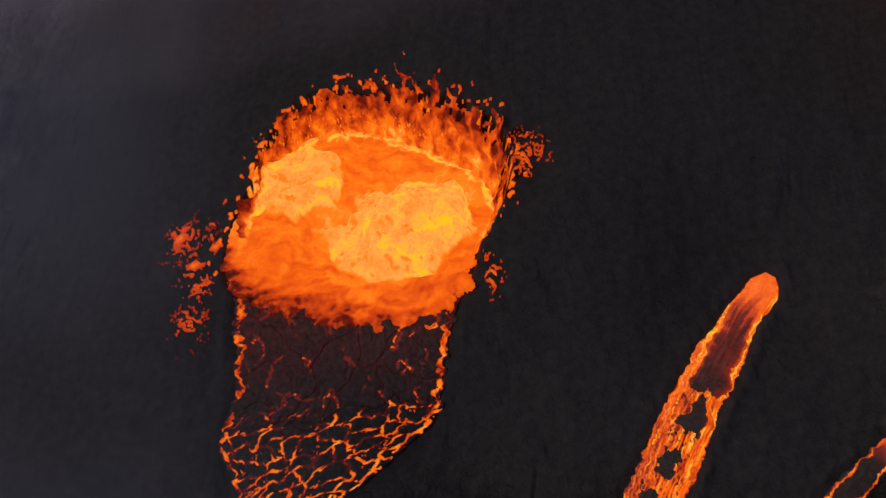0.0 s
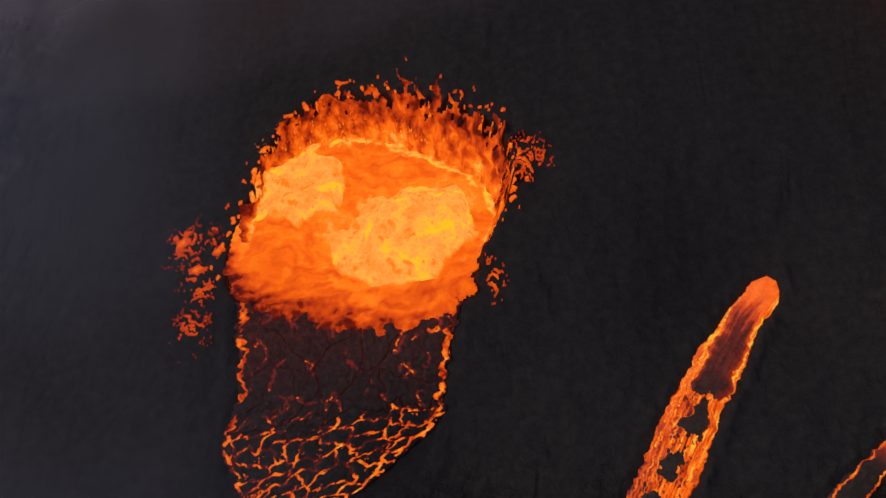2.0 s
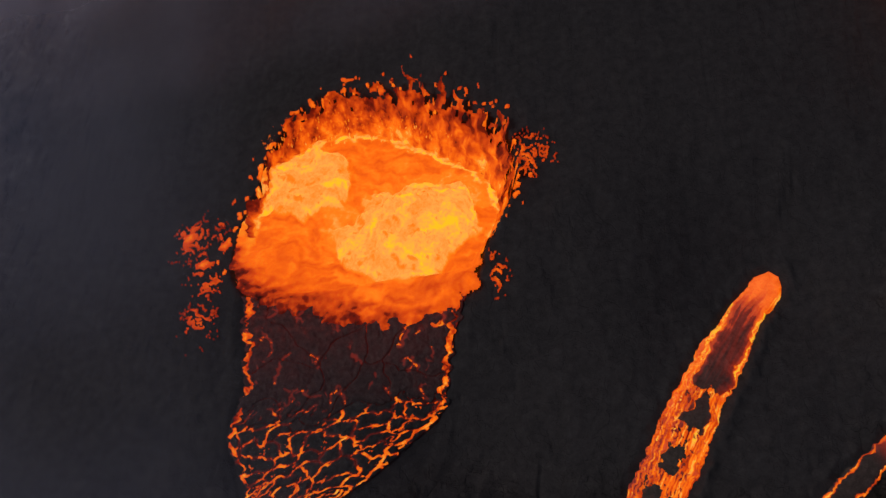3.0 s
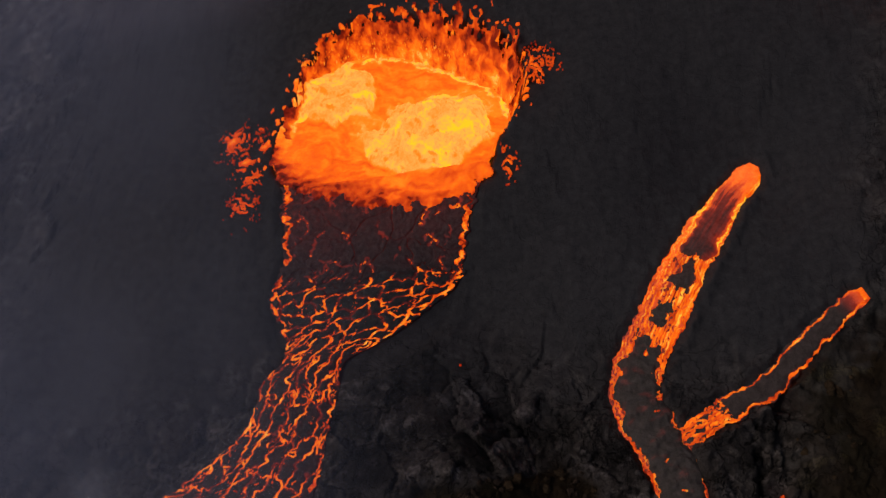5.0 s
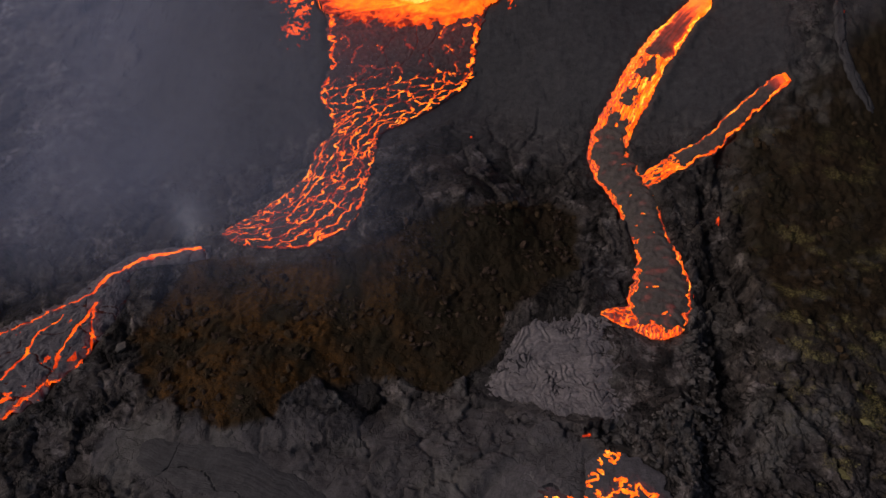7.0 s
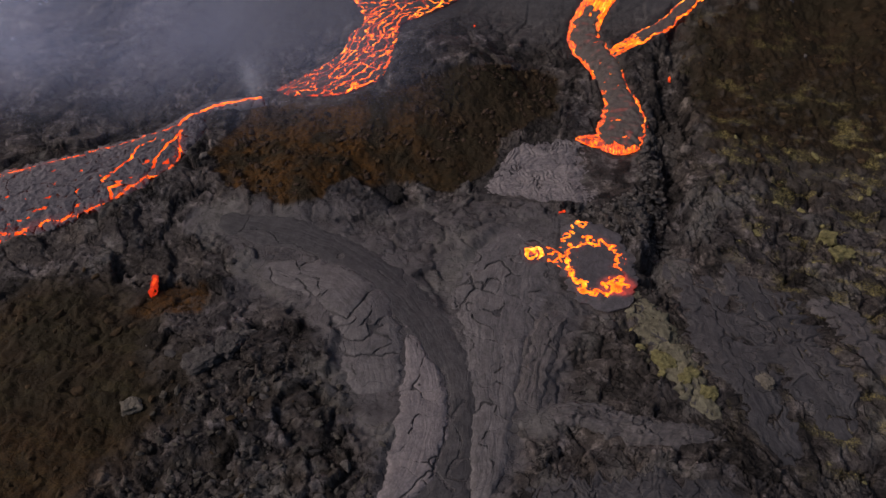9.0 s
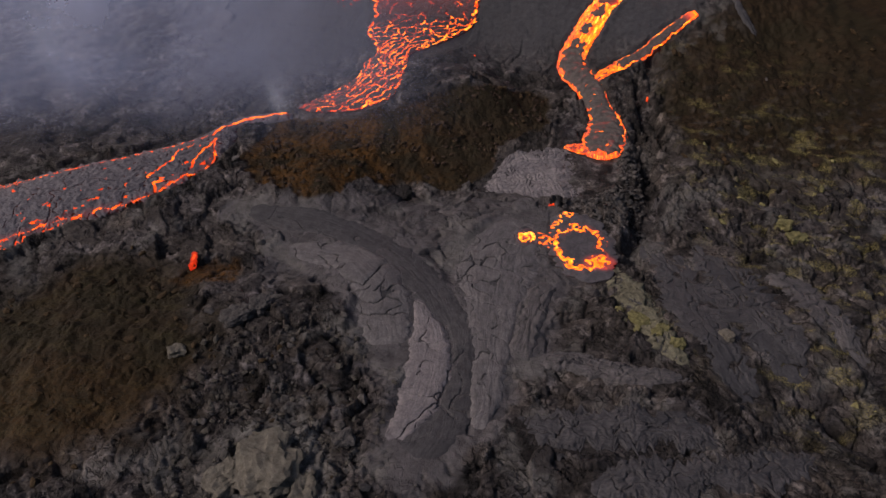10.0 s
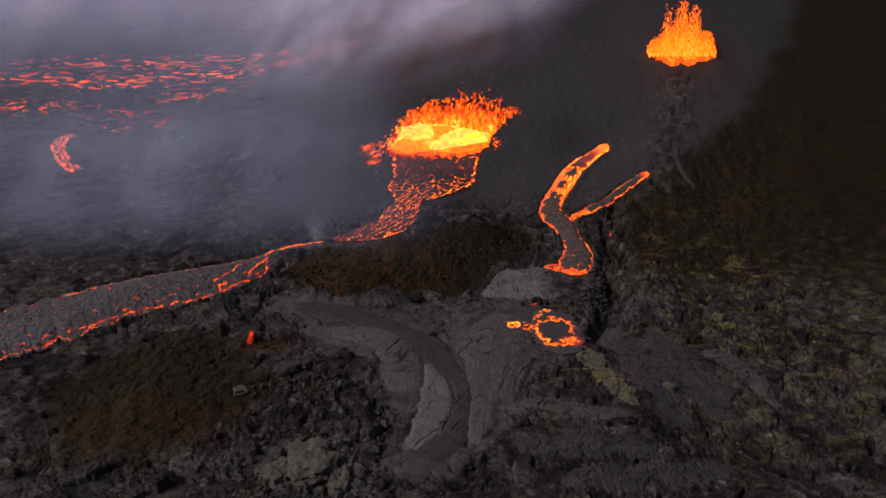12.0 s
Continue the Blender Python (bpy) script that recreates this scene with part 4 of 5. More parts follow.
def breakout_pattern(x, y, u, v, w):
    bx, by = 0.7 * fbm(x / 0.8, y / 0.8, 140, 5), 0.7 * fbm(x / 0.8, y / 0.8, 147, 5)
    ang = np.arctan2(y - 75.9, x - 12.7)
    r = np.hypot((x + bx - 12.35) / 2.1, (y + by - 75.6) / 2.95) * (1 + 0.06 * np.cos(3 * ang + 0.7))
    ring = (metric(r - 0.95, x, y) < 0.05 + 0.15 * smooth(-0.1, 0.4, fbm(x / 1.1, y / 1.1, 141, 3))) & (fbm(x / 2, y / 2, 139, 2) > -0.42)
    low = (np.hypot((x + bx - 13.6) / 1.3, (y + by - 73.7) / 0.8) < 0.75) & (fbm(x / 0.6, y / 0.6, 148, 3) > -0.12)
    fringe = (metric(fbm(x / 0.8, y / 0.8, 143, 3), x, y) < 0.06) & (r > 1.05) & (y > 76.5) & (x < 12.5) & (fbm(x / 1.5, y / 1.5, 146, 2) > 0.2)
    open_ = ring | low | fringe
    who = np.where(r < 0.95, 1.0, 2.0)
    melt = np.clip(0.70 + 0.3 * fbm(x * 1.2, y * 1.2, 144, 3) - 0.08 * low, 0, 1)
    halo = smooth(0.35, 0.05, metric(r - 0.95, x, y)) * 0.16 + 0.2 * smooth(1.3, 0.8, np.hypot((x - 13.8) / 1.4, (y - 73.6) / 1.0))
    return who, ~open_, np.where(spread(open_, 1), melt, 0.1), halo, 0.03 * fbm(x / 0.6, y / 0.6, 145, 3)


def arm_pattern(x, y, u, v, w):
    r = np.hypot(x - 7.9, y - 77.1) + 0.22 * fbm(x * 1.5, y * 1.5, 150, 3)
    open_ = (np.abs(r - 0.58) < 0.16) | ((r < 0.5) & (fbm(x * 1.3, y * 1.3, 153, 3) > 0.12)) | ((metric(fbm(x / 0.7, y / 0.7, 151, 3), x, y) < 0.06) & (r > 0.9) & (x > 8.9))
    who = np.where(r < 0.62, 1.0, 5.0)
    return who, ~open_, np.where(r < 0.9, 0.80 + 0.35 * fbm(x * 1.5, y * 1.5, 154, 3), 0.62), 0.05 + 0.3 * smooth(0.6, 0.2, r), 0.03 * fbm(x * 2, y * 2, 152, 2)


crusted("lava_cascade", "orange lava cascade with a net of dark crust below the vent", CASCADE, 0.06, cascade_pattern, 0.35, CRUST)
crusted("lava_tongue", "lava tongue with brown rippled crust and bright orange margins", TONGUE, 0.045, tongue_pattern, 0.35, CRUST_BROWN)
crusted("lava_branch", "narrow lava stream with glowing edges joining the tongue", BRANCH, 0.045, branch_pattern, 0.22, CRUST_BROWN)
crusted("lava_spur", "short glowing lava spur at the tongue's foot", SPUR, 0.05, spur_pattern, 0.18, CRUST_BROWN)
crusted("lava_flow", "broad grey crusted lava flow with thin glowing margins", LEFT_FLOW, 0.08, left_pattern, 0.5, CRUST_GREY)
crusted("lava_breakout", "round crusted lava breakout with a glowing orange rim", BREAKOUT, 0.05, breakout_pattern, 0.15, CRUST_SKIN)
crusted("lava_breakout", "small lava ring with glowing rim beside the larger breakout", BREAKOUT_ARM, 0.05, arm_pattern, 0.12, CRUST_SKIN)


# ---------------- cooled slabs ----------------
CRACKS = [[(0.8, 66.3), (1.2, 64.4), (1.2, 62.1), (0.5, 59.8)], [(0.5, 59.8), (0.1, 58.6), (-1.5, 57.1), (-3.4, 54.7)], [(1.3, 62.3), (2.1, 63.8)], [(0.1, 58.6), (1.4, 57.4)],
          [(-7.4, 70.9), (-5.9, 70.0), (-4.4, 72.6)], [(-6.7, 68.8), (-4.7, 68.2), (-3.4, 69.6)], [(-7.2, 67.7), (-5.3, 67.0), (-2.4, 67.3)], [(-4.8, 63.7), (-3.4, 64.1), (-2.4, 63.5)],
          [(-12.2, 75.8), (-11.3, 72.0), (-8.2, 68.1)], [(0.1, 73.3), (2.1, 76.4)], [(1.6, 71.0), (3.2, 73.7), (4.7, 72.9)], [(3.2, 73.7), (2.9, 75.2)], [(-9.9, 74.3), (-7.3, 70.9)]]


def slab(label, course, across, size, stretch, seed, thick, material, lines=0.0, ropes=0.0, gap=0.035, lift=0.0, uneven=0.05, group="cooled slabs"):
    """A cooled slab of smooth lava, cracked into plates with clefts between them."""
    x, y, u, v, w = course.grid(across)
    vm = v * w
    d, who = net(u, vm, size, stretch, seed, 0.9)
    ends = smooth(0, 2.2, u) * smooth(0, 2.2, course.length - u)
    z = bed(x, y) + lift + (thick + 0.14) * (1 - np.abs(v) ** 5) * ends - 0.14 + 0.16 * fbm(x / 1.3, y / 1.3, seed + 4, 4) * smooth(0.6, 1.0, np.maximum(np.abs(v), 1 - ends))
    z = z + 0.05 * fbm(x / 1.6, y / 1.6, seed + 5, 4) + lines * np.sin(8.0 * vm + 7.0 * fbm(u / 4, vm / 1.1, seed + 6, 4)) * (0.4 + fbm(u / 2, vm / 2, seed + 7, 2))
    z = z + ropes * np.abs(np.sin(3.4 * (u + 0.5 * vm * vm / (w + 0.3)) + 9 * fbm(u / 2.4, vm / 2.4, seed + 8, 4))) * (0.55 + 0.9 * fbm(u / 1.8, vm / 1.8, seed + 10, 2))
    z = z + uneven * (np.mod(who * 91, 1) - 0.5)
    base = thing("lava_slab", label, "lava slab", (float(x.mean()), float(y.mean()), float(z.mean())), group)
    mid = np.array(base.location)
    points, faces = sheet(x, y, z)
    points = points - mid
    broken = near_line(x + 0.25 * fbm(x, y, 215, 3), y + 0.25 * fbm(x, y, 216, 3), CRACKS[0])
    for rows in CRACKS[1:]:
        broken = np.minimum(broken, near_line(x + 0.25 * fbm(x, y, 215, 3), y + 0.25 * fbm(x, y, 216, 3), rows))
    z0 = smooth(0.5, 0.0, broken)
    points[:, 2] -= 0.06 * z0.ravel()
    cleft = gap * 1.5 * smooth(-0.05, 0.4, fbm(u / 2.2, vm / 2.2, seed + 9, 3))
    open_face = ((d < cleft) | (broken < 0.05 + 0.06 * fbm(x / 0.8, y / 0.8, 217, 2))).ravel()[faces].any(1)
    fw = who.ravel()[faces[:, 0]]
    # a dark sheet just below the plates, visible where the clefts are open
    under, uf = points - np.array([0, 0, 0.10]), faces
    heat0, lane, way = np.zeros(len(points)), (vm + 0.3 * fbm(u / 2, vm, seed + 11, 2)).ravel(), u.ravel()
    child("underside", mesh_of("underside", under, uf, SLAB_DARK, True, hotness=heat0, lane=lane, way=way), base, "dark sheet below the plates, showing through the clefts")
    for i in np.unique(fw):
        keep = (fw == i) & ~open_face
        if keep.sum() < 4:
            continue
        p, f, pl, pw = some(points, faces, keep, lane, way)
        p, f, src = skirt(p, f, 0.22)
        child("plate", mesh_of("plate", p, f, material, True, hotness=np.zeros(len(p)), lane=pl[src], way=pw[src]), base)
    return base


slab("smooth dark grey lava channel curving between slabs", CHANNEL, 0.08, 6.0, 2.6, 200, 0.06, SLAB_DARK, lines=0.012, gap=0.008)
slab("pale smooth lava lobe lying in the channel bend", LOBE, 0.05, 2.6, 1.6, 210, 0.12, SLAB, lines=0.012, gap=0.02, lift=0.08)
slab("grey lava slab broken into cracked plates", LEFT_SLAB, 0.05, 3.4, 1.3, 220, 0.2, SLAB_MID, lines=0.012, gap=0.03)
slab("fan of lined grey lava with fine cracks", FAN, 0.06, 2.6, 1.5, 230, 0.16, SLAB_MID, lines=0.025, gap=0.04)
slab("wrinkled pale lava wedge below the tongue", WEDGE, 0.05, 1.0, 3.0, 240, 0.2, SLAB, ropes=0.16, lines=0.03, gap=0.035)
slab("low folded ridge of ropy lava", FOLD, 0.05, 1.1, 2.2, 250, 0.16, SLAB_LINED, ropes=0.15, lines=0.05, gap=0.06, uneven=0.16)
slab("dark smooth lava sheet drawn out in long lines", SHEET, 0.07, 1.6, 2.6, 270, 0.05, SLAB_DARK, lines=0.04, gap=0.07, uneven=0.16)
slab("grey lined lava sheet beside the sulphur stains", SHEET_TWO, 0.07, 1.5, 2.4, 275, 0.07, SLAB_DARK, lines=0.04, gap=0.07, uneven=0.18)
slab("yellowish sulphur-stained rib of cracked crust", SPINE, 0.05, 0.7, 1.8, 280, 0.28, SLAB_YELLOW, lines=0.04, gap=0.13, uneven=0.36)
slab("broken grey plates with pale edges", RIGHT_PLATES, 0.07, 1.4, 1.4, 285, 0.12, SLAB_LINED, lines=0.04, gap=0.10, uneven=0.25)
slab("swirl of ropy dark lava with curved folds", SWIRL, 0.06, 1.5, 1.4, 290, 0.08, SLAB_DARK, ropes=0.13, lines=0.05, gap=0.05, uneven=0.14)
slab("swirl of ropy dark lava with curved folds", SWIRL_TWO, 0.06, 1.5, 1.4, 295, 0.10, SLAB_DARK, ropes=0.13, lines=0.05, gap=0.05, uneven=0.14)
slab("thin curved grey lava rib on the brown flank", RIB, 0.07, 1.4, 2.0, 265, 0.3, SLAB_DARK, lines=0.05, gap=0.04)
slab("curved rib of ropy grey lava", ARC, 0.07, 2.6, 1.8, 260, 0.22, SLAB_LINED, lines=0.07, gap=0.02)


# ---------------- the vent, its lake and fountain ----------------
def build_lake():
    xs, ys = np.arange(-11, 13, 0.09), np.arange(115.5, 140, 0.09)
    x, y = np.meshgrid(xs, ys)
    e = lake_edge(x, y) + (0.05 + 0.05 * smooth(124, 120, y)) * fbm(x / 1.1, y / 1.1, 300, 5)
    back = smooth(123, 130, y)
    wx, wy = x + 2.0 * fbm(x / 4.2, y / 4.2, 301, 5), y + 2.0 * fbm(x / 4.2, y / 4.2, 302, 5)
    right = np.hypot(((wx - 2.3) - 0.15 * (wy - 126.8)) / 4.5, (wy - 126.8) / 4.5)
    left = np.hypot((wx + 4.9) / 2.8, (wy - 131.4) / 3.8)
    dome = 1.9 * np.clip(1 - right ** 2, 0, 1) ** 0.7 + 1.2 * np.clip(1 - left ** 2, 0, 1) ** 0.6
    hot = np.maximum(smooth(1.05, 0.97, right), smooth(1.05, 0.97, left))
    hot = np.maximum(hot, 0.55 * smooth(-0.05, 0.25, fbm(wx / 3.0, wy / 2.4, 304, 4)) * smooth(1.9, 1.2, np.minimum(right, 1.2 * left)))
    churn = fbm(wx / 1.3, wy / 1.3, 303, 4)
    rim_z = bed(x, y)
    level = np.maximum(6.3 + 0.08 * np.maximum(y - 122, 0), (rim_z + 0.62) * smooth(126, 121, y))
    z = level + dome * (1 + 0.45 * churn) + 0.12 * churn
    front = smooth(0.94, 1.04, e) * (1 - back)
    z = z * (1 - front) + (rim_z + 0.25) * front
    swirl = fbm(wx / 0.9, wy / 0.7, 307, 5)
    curls = smooth(0.10, 0.0, np.abs(fbm(wx / 2.0, wy / 1.4, 308, 2)))
    heat = 0.645 + 0.16 * fbm(wx / 1.5, wy / 0.6, 312, 5) + 0.08 * smooth(120, 129, y)
    veins = smooth(-0.05, 0.35, fbm(wx / 2.4, wy / 2.4, 313, 3))
    heat = heat * (1 - hot) + hot * (0.90 + 0.03 * swirl + 0.10 * curls * (0.3 + 0.7 * veins) - 0.10 * smooth(0.25, 0.5, swirl) + 0.05 * veins)
    shore = smooth(0.885, 0.92, e + 0.03 * swirl) * back
    heat = heat * (1 - shore) + shore * (0.84 + 0.25 * swirl + 0.13 * smooth(0.97, 0.92, e))
    line = polyline(x, [(-9, 124.6), (-7.9, 121.8), (-5.2, 120.2), (-2.7, 119.3), (-0.2, 118.5), (1.2, 118.0), (2.2, 117.4), (5.6, 117.2)])
    low = smooth(2.8, -1.2, y - line + 1.7 * fbm(x / 1.6, y / 0.9, 305, 5))
    heat = heat * (1 - low) + low * np.clip(0.22 + 0.45 * fbm(x / 0.5, y / 0.4, 309, 4), 0.05, 0.6)
    heat = np.clip(heat, 0.05, 1)
    points, faces = sheet(x, y, z)
    keep = (e.ravel() < 1.05)[faces].all(1)
    p, f, h = some(points, faces, keep, heat.ravel())
    base = thing("lava_lake", "churning bright orange lava lake filling the vent", "lava lake", (*LAKE_AT, 6.3))
    mid = np.array(base.location)
    child("lake_surface", mesh_of("lake_surface", p - mid, f, LAKE, True, hotness=h), base)
    # the ragged wall of spatter round the back
    a, k = np.meshgrid(np.linspace(-14, 190, 560), np.linspace(0, 1, 46))
    r = np.interp(a, LAKE_ANGLE, LAKE_RADIUS)
    arc = np.radians(a) * 8.8
    tall = np.interp(a, [-14, 0, 20, 45, 90, 130, 160, 180, 190], [1.2, 3.0, 3.8, 3.2, 1.8, 2.2, 2.0, 1.4, 0.4])
    foot = 6.4 + 0.08 * np.maximum(LAKE_AT[1] + r * np.sin(np.radians(a)) - 122, 0)
    rim = bed(LAKE_AT[0] + 1.03 * r * np.cos(np.radians(a)), LAKE_AT[1] + 1.03 * r * np.sin(np.radians(a)))
    h = k * 1.35 * (1.15 * np.maximum(rim - foot, 0) + 0.45 * tall)
    n = fbm(arc / 1.0, h / 1.6, 314, 5)
    out = r * (0.955 + 0.07 * k) + 0.45 * fbm(arc / 1.2, h / 1.2, 315, 4)
    x, y = LAKE_AT[0] + out * np.cos(np.radians(a)), LAKE_AT[1] + out * np.sin(np.radians(a))
    z = foot + h
    crest = 0.60 + 0.35 * fbm(arc / 2.4, 0 * h, 316, 3) + 0.42 * fbm(arc / 0.8, h / 0.8, 317, 5)
    heat = np.clip(0.72 - 0.34 * k / np.maximum(crest, 0.3) + 0.40 * n + 0.12 * fbm(arc / 0.3, h / 0.3, 318, 3), 0.22, 0.95)
    points, faces = sheet(x, y, z)
    keep = (k < crest).ravel()[faces].all(1)
    p, f, h = some(points, faces, keep, heat.ravel())
    child("spatter_wall", mesh_of("spatter_wall", p - mid, f, MELT, True, hotness=h), base, "ragged glowing spatter wall behind the lake")


build_lake()


def hot_patch(name, label, cx, cy, rx, ry, seed, top=0.8, step=0.1, ragged=0.5, size=1.2, reach=1.4, category="lava spatter", group="", squash=1.0, bare=None, stringy=False):
    """Ragged spatter that glows, thinning out to single clots towards its border."""
    xs, ys = np.arange(cx - rx * reach, cx + rx * reach, step), np.arange(cy - ry * reach, cy + ry * reach, step)
    x, y = np.meshgrid(xs, ys)
    r = np.hypot((x - cx) / rx, (y - cy) / ry)
    n = fbm(x / size * squash, y / size, seed, 4)
    on = n > (ragged * (r * 1.5 - 1.0) + 0.12 if bare is None else bare + ragged * np.maximum(r - 0.5, 0))
    if stringy:
        on = metric(n, x, y) < 0.17 * (1.25 - r) * np.clip(0.7 + 1.6 * fbm(x / 1.6, y / 1.6, seed + 50, 3), 0, 1)
    z = ground_height(x, y) + 0.10 + 0.12 * np.abs(n)
    heat = np.clip(top * (1.15 - 0.5 * r) * (0.75 + 0.6 * n), 0, 1)
    points, faces = sheet(x, y, z)
    keep = (on & (r < reach)).ravel()[faces].all(1)
    if not keep.any():
        return
    p, f, h = some(points, faces, keep, heat.ravel())
    p, f, src = skirt(p, f, 0.2)
    ob = new(name, mesh_of(name, p - np.array([cx, cy, 0]), f, MELT, True, hotness=h[src]))
    ob.location = (cx, cy, 0)
    return tagged(ob, label, category, group, "stuff")


def ring_spatter():
    """Glowing clots on the rim round the back of the lake."""
    xs, ys = np.arange(-16, 17, 0.08), np.arange(117, 144, 0.08)
    x, y = np.meshgrid(xs, ys)
    e = lake_edge(x, y)
    n = fbm(x / 0.6, y / 0.6, 320, 4)
    side = smooth(124, 128, y + 0.35 * np.abs(x))
    on = (n > 0.16 + 1.9 * (e - 1.05) + 1.2 * (1 - side)) & (e > 0.99) & (e < 1.5)
    z = ground_height(x, y) + 0.08 + 0.2 * np.abs(n)
    heat = np.clip((0.75 - 1.5 * (e - 1.0)) * (0.8 + 0.7 * n), 0.05, 1)
    points, faces = sheet(x, y, z)
    p, f, h = some(points, faces, on.ravel()[faces].all(1), heat.ravel())
    p, f, src = skirt(p, f, 0.2)
    ob = new("spatter_rim", mesh_of("spatter_rim", p, f, MELT, True, hotness=h[src]))
    tagged(ob, "glowing red spatter clotted on the vent's rim", "lava spatter", kind="stuff")


ring_spatter()
for label, sx, sy, rx, ry, seed, hot in [("red glowing shreds of spatter beside the vent", -12.4, 127.3, 2.6, 2.4, 330, 0.50), ("small glowing shreds of spatter beside the vent", -11.0, 123.6, 1.9, 1.9, 331, 0.56),
                                         ("scattered glowing clots below the vent", -11.2, 120.4, 1.8, 2.6, 332, 0.5), ("glowing clots on the vent's upper side", 10.9, 128.8, 2.2, 2.4, 333, 0.56),
                                         ("glowing clots on the vent's upper side", 8.2, 121.4, 0.9, 2.2, 334, 0.6)]:
    hot_patch("lava_spatter", label, sx, sy, rx, ry, seed, hot * 1.25, 0.07, size=0.9, group="spatter by the vent", stringy=True)
for sx, sy, rx, seed in [(-12.8, 127.6, 1.3, 336), (-11.6, 125.0, 0.9, 337), (-10.2, 126.2, 0.8, 338)]:
    hot_patch("lava_spatter", "orange lava clots thrown out beside the vent", sx, sy, rx, rx, seed, 0.68, 0.08, 0.6, 0.7, group="spatter by the vent")
hot_patch("ember_patch", "small orange ember in the rust-red cinders", -20.5, 74.2, 0.36, 0.85, 335, 0.52, 0.05, 1.5, 0.8, bare=-0.55)

for sx, sy, rx, ry, seed in [(22.5, 98.4, 0.14, 0.40, 350), (35.0, 114.7, 0.16, 0.3, 351), (4.35, 107.6, 0.20, 0.18, 352), (10.6, 81.7, 0.32, 0.12, 353), (12.9, 81.9, 0.2, 0.16, 354)]:
    hot_patch("ember_patch", "small red glowing gap in dark crust", sx, sy, rx, ry, seed, 0.5, 0.04, 1.0, 0.4, group="glowing gaps", bare=-0.1)

def droplets(name, label, spots, seed):
    """Drops and shreds of flying lava: small uneven spindles. spots: rows of x, y, z, size, heat."""
    rng = random.Random(seed)
    points, faces, heat = [], [], []
    for x, y, z, s, h in spots:
        k = len(points)
        a = rng.uniform(0, 6.28)
        tall = s * rng.uniform(1.5, 4.0)
        for j in range(4):
            b = a + j * 1.5708
            q = s * rng.uniform(0.6, 1.2)
            points.append((x + q * math.cos(b), y + q * math.sin(b), z + rng.uniform(-0.2, 0.2) * s))
        points += [(x + rng.uniform(-s, s) * 0.5, y, z + tall), (x, y + rng.uniform(-s, s) * 0.5, z - tall)]
        for j in range(4):
            faces += [(k + j, k + (j + 1) % 4, k + 4), (k + (j + 1) % 4, k + j, k + 5)]
        heat += [h] * 6
    ob = new(name, mesh_of(name, np.array(points), np.array(faces), MELT, False, hotness=np.array(heat)))
    return tagged(ob, label, "lava fountain", kind="stuff")


def fountain(seed, x0, x1, y, floor, height, count, size):
    rng = random.Random(seed)
    out = []
    crest = [rng.uniform(0.3, 1.0) for _ in range(14)]
    for _ in range(count):
        f = rng.random()
        k = f * 12.99
        top = height * (crest[int(k)] * (1 - k % 1) + crest[int(k) + 1] * (k % 1)) * math.sin(math.pi * (0.06 + 0.88 * f)) ** 1.1
        h = rng.random() ** 1.5
        yy = y + rng.uniform(-1.5, 1.5)
        out.append((x0 + (x1 - x0) * f + rng.gauss(0, 0.15), yy, floor(x0 + (x1 - x0) * f, yy) + h * top, size * rng.uniform(0.3, 1.0) * (1.15 - 0.7 * h), min(1, rng.uniform(0.5, 0.74) + 0.15 * (1 - h))))
    return out


droplets("lava_fountain", "orange spray of lava thrown up behind the lake", fountain(5, -8.0, 10.0, 135.0, lambda x, y: 9.0 + 0.05 * x, 2.6, 520, 0.08), 6)


# ---------------- the upper vent ----------------
def upper_vent():
    cx, cy = 40.5, 138.0
    xs, ys = np.arange(cx - 7, cx + 7, 0.15), np.arange(cy - 6, cy + 6, 0.15)
    x, y = np.meshgrid(xs, ys)
    r = np.hypot((x - cx) / 4.8, (y - cy) / 2.4) + 0.45 * fbm(x / 1.5, y / 1.5, 340, 4)
    z = ground_height(x, y) + 0.5 + 0.6 * np.abs(fbm(x / 1.2, y / 1.2, 341, 3)) * (1 - smooth(0.6, 1, r))
    heat = np.clip(0.92 - 0.4 * r + 0.3 * fbm(x, y, 342, 3), 0, 1)
    points, faces = sheet(x, y, z)
    p, f, h = some(points, faces, (r < 1).ravel()[faces].all(1), heat.ravel())
    p, f, src = skirt(p, f, 0.8)
    base = thing("upper_lava_vent", "small upper vent with a fountain of orange lava", "lava vent", (cx, cy, float(land(np.array(cx), np.array(cy)))))
    child("lava_pool", mesh_of("lava_pool", p - np.array(base.location), f, LAKE, True, hotness=h[src]), base)
    at = float(land(np.array(cx), np.array(cy)))
    droplets("lava_fountain", "tall orange lava fountain over the upper vent", fountain(9, cx - 5.4, cx + 5.6, cy + 0.4, lambda x, y: at + 0.3, 12.5, 5200, 0.17), 10)


upper_vent()


# ---------------- loose rocks ----------------
GOLD = 1.618
BALL = [(-1, GOLD, 0), (1, GOLD, 0), (-1, -GOLD, 0), (1, -GOLD, 0), (0, -1, GOLD), (0, 1, GOLD), (0, -1, -GOLD), (0, 1, -GOLD), (GOLD, 0, -1), (GOLD, 0, 1), (-GOLD, 0, -1), (-GOLD, 0, 1)]
BLOCK = [(0, 11, 5), (0, 5, 1), (0, 1, 7), (0, 7, 10), (0, 10, 11), (1, 5, 9), (5, 11, 4), (11, 10, 2), (10, 7, 6), (7, 1, 8), (3, 9, 4), (3, 4, 2), (3, 2, 6), (3, 6, 8), (3, 8, 9), (4, 9, 5), (2, 4, 11), (6, 2, 10), (8, 6, 7), (9, 8, 1)]


